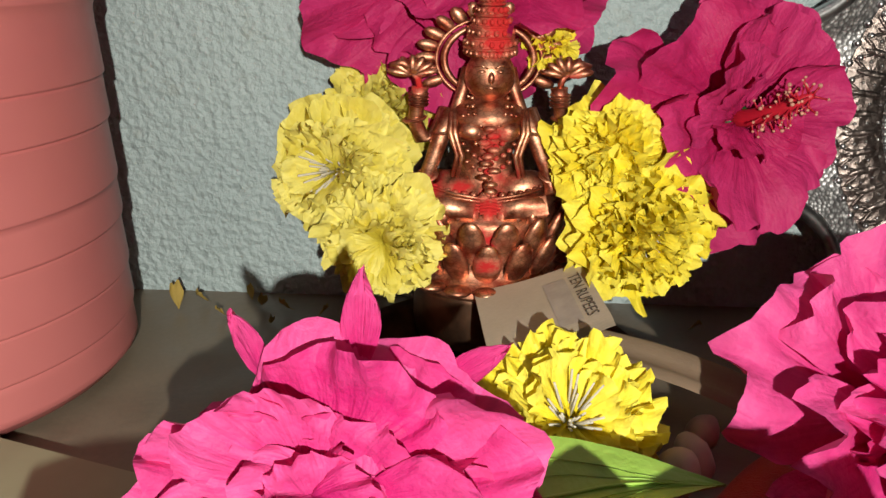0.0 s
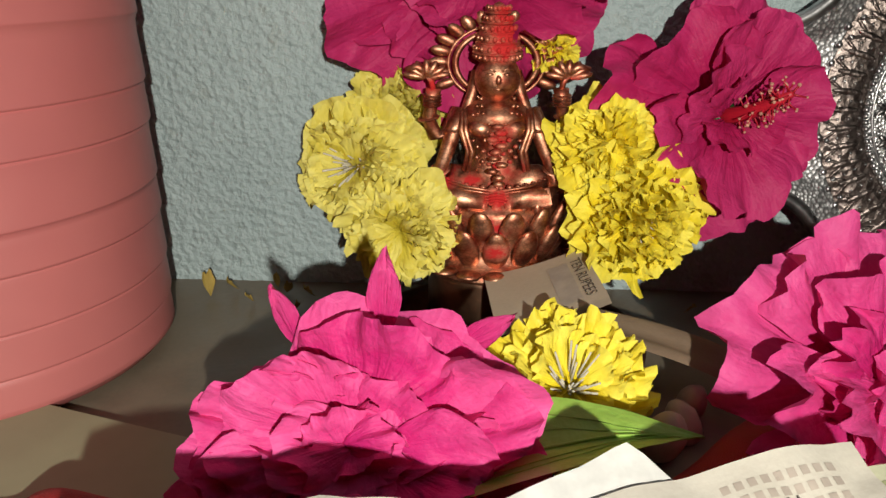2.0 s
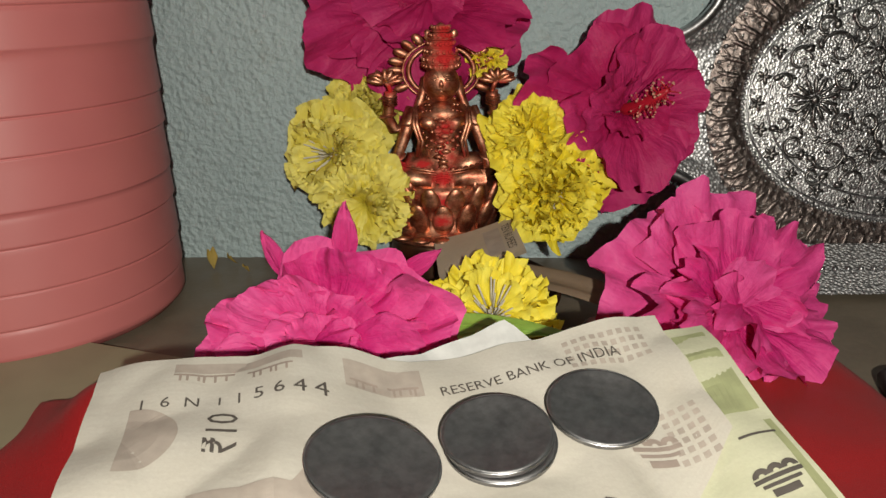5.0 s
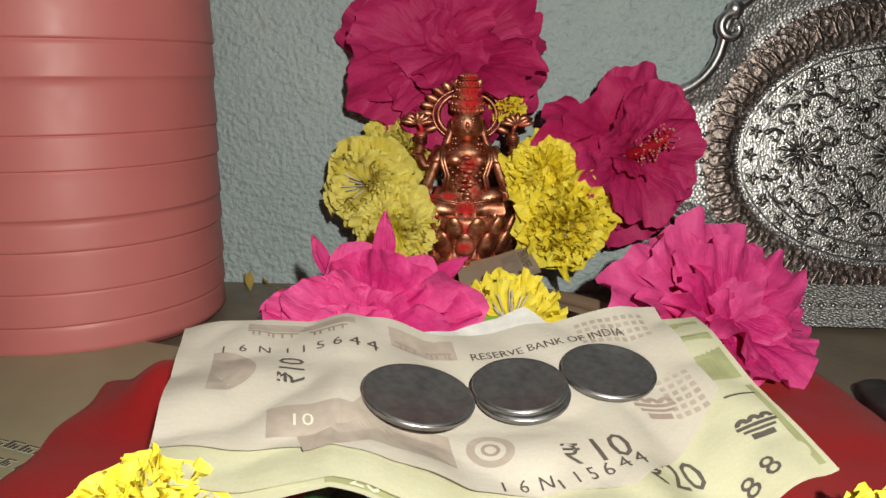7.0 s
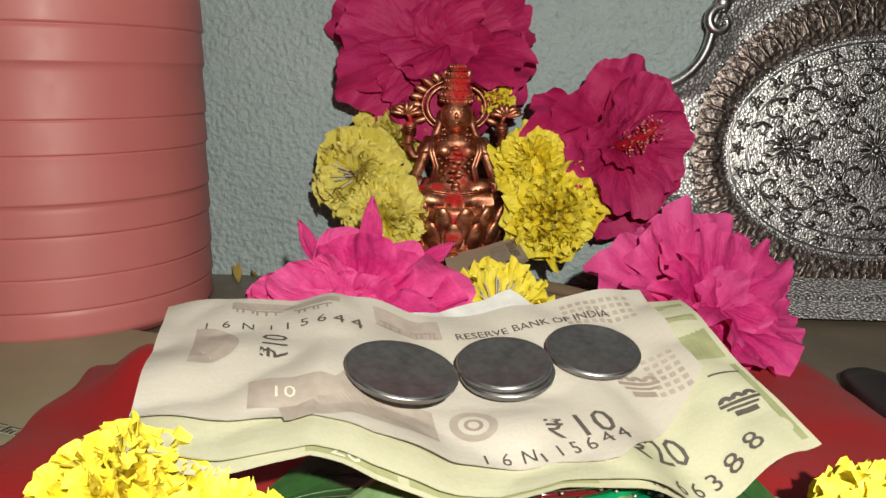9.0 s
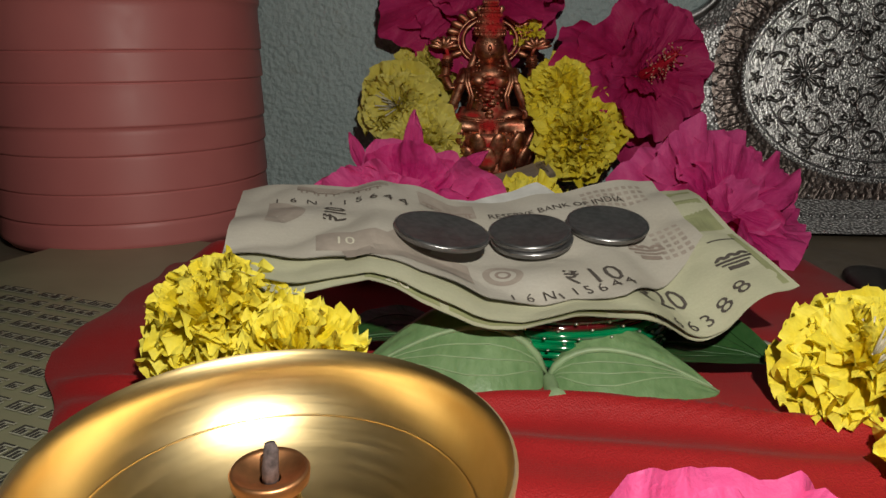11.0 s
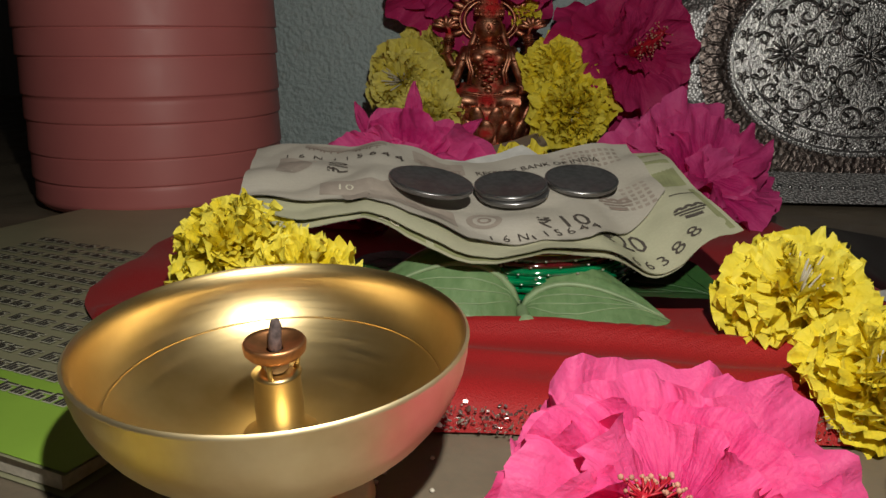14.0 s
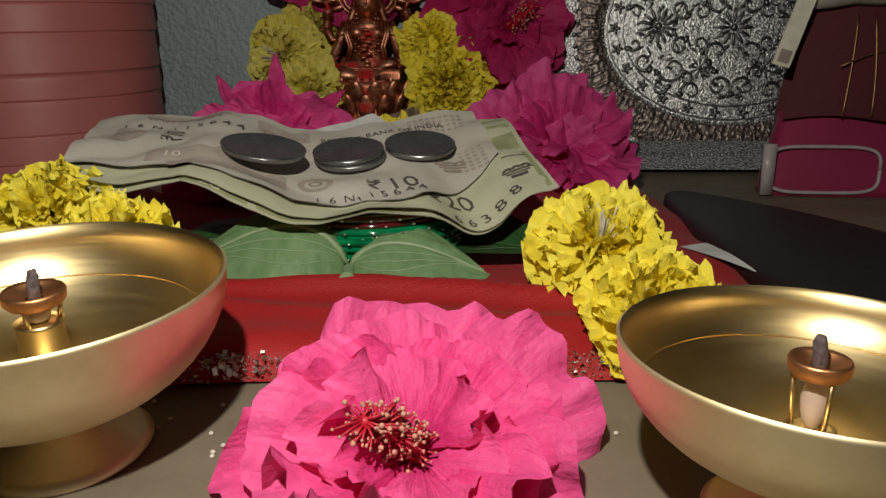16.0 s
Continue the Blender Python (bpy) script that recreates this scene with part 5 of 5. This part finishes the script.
# ---- book on the floor under the tub's front ----
def book():
    m = pose(-0.037, -0.0100, F, 0, 0, -20)
    ob = thing("book", m, "worn paperback book with an olive and green cover", "book")
    W, D, H = 0.17, 0.19, 0.0052
    bm = bmesh.new()
    box(bm, -W, -0.001, -0.055, D - 0.055, 0.0008, H - 0.0006)
    part("page_block", bm, M_PAGES, ob, "cream page block", smooth=False)
    bm = bmesh.new()
    sheet(bm, lambda a, b: (-W + (W + 0.0012) * a, -0.056 + (D + 0.001) * b, H + 0.0005 * math.sin(4 * a + 3 * b)), 20, 20)
    sheet(bm, lambda a, b: (-W + (W + 0.0012) * a, -0.056 + (D + 0.001) * (1 - b), 0.0004), 2, 2)
    part("cover", bm, M_COVER, ob)
    skin = lambda x, y, lift: Vector((x, y, H + 0.0005 * math.sin(4 * (x + W) / W + 3 * (y + 0.056) / D) + lift))
    bm = bmesh.new()

    def green(a, b):
        y = -0.0555 + (0.020 + 0.010 * a * a) * b
        return skin(-W + (W + 0.001) * a, y, 0.0003)

    sheet(bm, green, 16, 6)
    part("green_print", bm, M_GREENPRINT, ob)
    bm = bmesh.new()
    sheet(bm, lambda a, b: skin(-0.075 + 0.034 * a, -0.0550 + (0.013 + 0.004 * math.sin(5 * a)) * b, 0.0006), 12, 4)
    part("printed_picture", bm, M_TYPE, ob, "dark blurred printed picture")
    for mat, off, lift, name in ((M_TYPEPALE, 0.0002, 0.0005, "pale_type"), (M_TYPE, 0.0, 0.0007, "dark_type")):
        rnd = random.Random(5)
        bm = bmesh.new()
        for row in range(13):
            y = -0.038 + 0.0076 * row
            x = -W + 0.03
            while x < -0.022 - 0.012 * abs(noise.noise((row * 1.7, 2, 0))):
                w = rnd.uniform(0.0024, 0.0046)
                h = rnd.uniform(0.0026, 0.0036)
                for k in range(3):
                    xx = x + w * k / 3
                    sheet(bm, lambda a, b: skin(xx - off + (w / 4 + off * 2) * a, y - off + (h * (1 - 0.2 * k) + 2 * off) * b, lift), 1, 1)
                sheet(bm, lambda a, b: skin(x - off + (w + 2 * off) * a, y + h - off + (0.0005 + 2 * off) * b, lift), 1, 1)
                x += w + rnd.choice((0.0008, 0.0008, 0.0026))
        part(name, bm, mat, ob, "rows of unreadable small type", smooth=False)["kind"] = "stuff"


book()


# ---- dark case and cloth parcel beside the tray ----
def dark_case():
    ob = thing("black_case", pose(0.146, 0.128, F, 0, 0, -170), "long black tapered plastic case lying on the floor", "case")
    bm = bmesh.new()

    def f(a, b):
        t = 2 * math.pi * a
        y = 0.16 * b
        w = 0.006 + 0.027 * math.sin(min(1, b * 1.2) * math.pi / 2) ** 0.8
        h = 0.003 + 0.0035 * math.sin(min(1, b * 1.3) * math.pi / 2)
        c, s = math.cos(t), math.sin(t)
        return w * math.copysign(abs(c) ** 0.7, c), y, h + h * math.copysign(abs(s) ** 0.8, s)

    vs = sheet(bm, f, 28, 18, True)
    bm.faces.new(vs[0][::-1]), bm.faces.new(vs[-1])
    part("shell", bm, M_BLACK, ob)
    bm = bmesh.new()
    tube(bm, [(-(0.006 + 0.027 * math.sin(min(1, q * 1.2) * math.pi / 2) ** 0.8) * 1.01, 0.16 * q, 0.003 + 0.0035 * q) for q in (i / 12 for i in range(13))], 0.0008, 6)
    part("seam", bm, M_BLACK, ob)


dark_case()
bm = bmesh.new()
sheet(bm, lambda a, b: (-0.014 + 0.03 * a, -0.006 + 0.010 * b * (1 - 0.8 * a), 0.0012 + 0.001 * math.sin(2 * a) + 0.0002), 10, 4)
tagged(part("paper_scrap", bm, M_WHITE, None, m=pose(0.1330, 0.030, 0.0165, 0, 0, -66)), "torn white paper scrap beside the cloth", "paper")


def parcel():
    ob = thing("cloth_parcel", pose(0.234, 0.156, F, 0, 0, -6), "folded magenta silk parcel with grey piping", "parcel")
    bm = bmesh.new()

    def f(a, b):
        t = 2 * math.pi * a
        c, s = math.cos(t), math.sin(t)
        k = 1 - 0.16 * b
        return 0.004 + 0.050 * k * math.copysign(abs(c) ** 0.4, c), 0.010 * k * math.copysign(abs(s) ** 0.5, s) - 0.008 + 0.0065 * b, 0.034 * b + 0.0015 * noise.noise((3 * c, 3 * s, 4 * b))

    vs = sheet(bm, f, 40, 14, True)
    bm.faces.new(vs[0][::-1]), bm.faces.new(vs[-1])
    part("wrap", bm, M_MAROON, ob)
    bm = bmesh.new()
    loop = []
    for i in range(41):
        t = 2 * math.pi * i / 40
        c, s = math.cos(t), math.sin(t)
        loop.append((-0.022 + 0.0225 * math.copysign(abs(c) ** 0.45, c), -0.0190 + 0.010 * (0.0115 + 0.0095 * s) / 0.052, 0.0115 + 0.0095 * math.copysign(abs(s) ** 0.45, s)))
    tube(bm, loop, 0.0008, 6)
    box(bm, -0.0475, -0.0425, -0.0195, -0.0165, 0.0010, 0.0225)
    part("piping", bm, M_PIPING, ob, "grey plastic piping round a flap")
    bm = bmesh.new()

    def g(a, b):
        return -0.040 + 0.010 * b + 0.085 * a, -0.0125 + 0.008 * b - 0.004 * math.sin(3 * a), 0.032 + 0.046 * b + 0.002 * math.sin(7 * a)

    sheet(bm, g, 16, 8)
    sheet(bm, lambda a, b: tuple(Vector(g(1 - a, b)) + Vector((0, 0.012, 0))), 16, 8)
    part("upper_fold", bm, M_DMAROON, ob, "dark maroon fold with gold thread")
    bm = bmesh.new()
    for k in range(3):
        tube(bm, [(-0.018 + 0.008 * k + 0.004 * math.sin(1.4 * q + k), -0.0150 + 0.0075 * q - 0.004 * math.sin(3 * 0.3), 0.034 + 0.040 * q) for q in (i / 8 for i in range(9))], 0.0004, 5)
    tube(bm, [(-0.02 + 0.055 * q, -0.0155 + 0.004 * math.sin(3 * q), 0.054 + 0.006 * math.sin(4 * q)) for q in (i / 12 for i in range(13))], 0.0004, 5)
    part("gold_thread", bm, M_GOLD, ob)
    bm = bmesh.new()
    tube(bm, [(-0.034 + 0.09 * q, -0.010, 0.084 + 0.002 * math.sin(5 * q)) for q in (i / 10 for i in range(11))], [0.008 + 0.0006 * math.sin(9 * i) for i in range(11)], 14)
    part("rolled_band", bm, M_CREAM, ob, "rolled cream cotton band")
    bm = bmesh.new()
    box(bm, -0.0035, 0.0035, -0.0005, 0.0005, -0.016, 0.016)
    tag = part("tag", bm, M_PALEINK, ob, "pale card tag", smooth=False, m=pose(-0.041, -0.021, 0.070, 0, 16, 0))
    bm = bmesh.new()
    box(bm, -0.0022, 0.0022, -0.0010, -0.0006, -0.0145, -0.0095)
    part("tag_mark", bm, M_SOFTINK, tag, smooth=False)


parcel()


# ---- small scraps ----
for (x, y, z), r, turn in (((0.0500, 0.142, F + 0.006), (0.0050, 0.0055, 0.0075), 20), ((0.0570, 0.150, F + 0.005), (0.0042, 0.0040, 0.0060), -30), ((0.0620, 0.160, F + 0.005), (0.004, 0.004, 0.005), 10)):
    bm = bmesh.new()
    vs = ball(bm, (0, 0, 0), r, pose(0, 0, 0, turn, turn, 0), 14, 10)
    for v in vs:
        v.co *= 1 + 0.08 * noise.noise(v.co * 400)
    tagged(part("nut", bm, M_SHELL, None, m=Matrix.Translation((x, y, z))), "pale brown areca nut lying by the bloom", "nut", "areca nuts")

rnd = random.Random(9)
bm = bmesh.new()
for i in range(26):
    x, y = rnd.choice(((0.002, -0.053), (0.012, -0.072), (0.078, -0.058), (0.07, -0.085)))
    ball(bm, (x + rnd.uniform(-0.012, 0.012), y + rnd.uniform(-0.012, 0.012), F + 0.0004), (0.0006, 0.0005, 0.0004), pose(0, 0, 0, 0, 0, rnd.uniform(0, 180)), 6, 4)
tagged(part("rice_grains", bm, M_RICE), "scattered white rice crumbs on the floor", "rice", kind="stuff")

for x, y, s in ((-0.089, 0.240, 1.0), (-0.080, 0.247, 0.7), (-0.062, 0.244, 0.8), (-0.072, 0.236, 0.6), (-0.050, 0.240, 0.7), (-0.042, 0.234, 0.6), (-0.056, 0.230, 0.5), (-0.066, 0.248, 0.6), (0.078, 0.225, 0.5)):
    bm = petal_bm(0.010 * s, 30, 0.2, 0.3, x * 900, 8, 6, tip=0.4)
    tagged(part("fallen_petal", bm, M_DRY, None, m=pose(x, y, F + 0.0008, 30, 0, rnd.uniform(0, 360))), "dry yellow petal fallen by the wall", "petal", "fallen petals")
bm = bmesh.new()
tube(bm, [(0, 0, 0), (0.006, -0.008, -0.001), (0.010, -0.017, -0.003)], [0.0007, 0.0006, 0.0003], 5)
tagged(part("dry_stick", bm, M_FIL, None, m=pose(0.080, 0.034, 0.022)), "thin pale dry stalk leaning under the notes", "stalk")
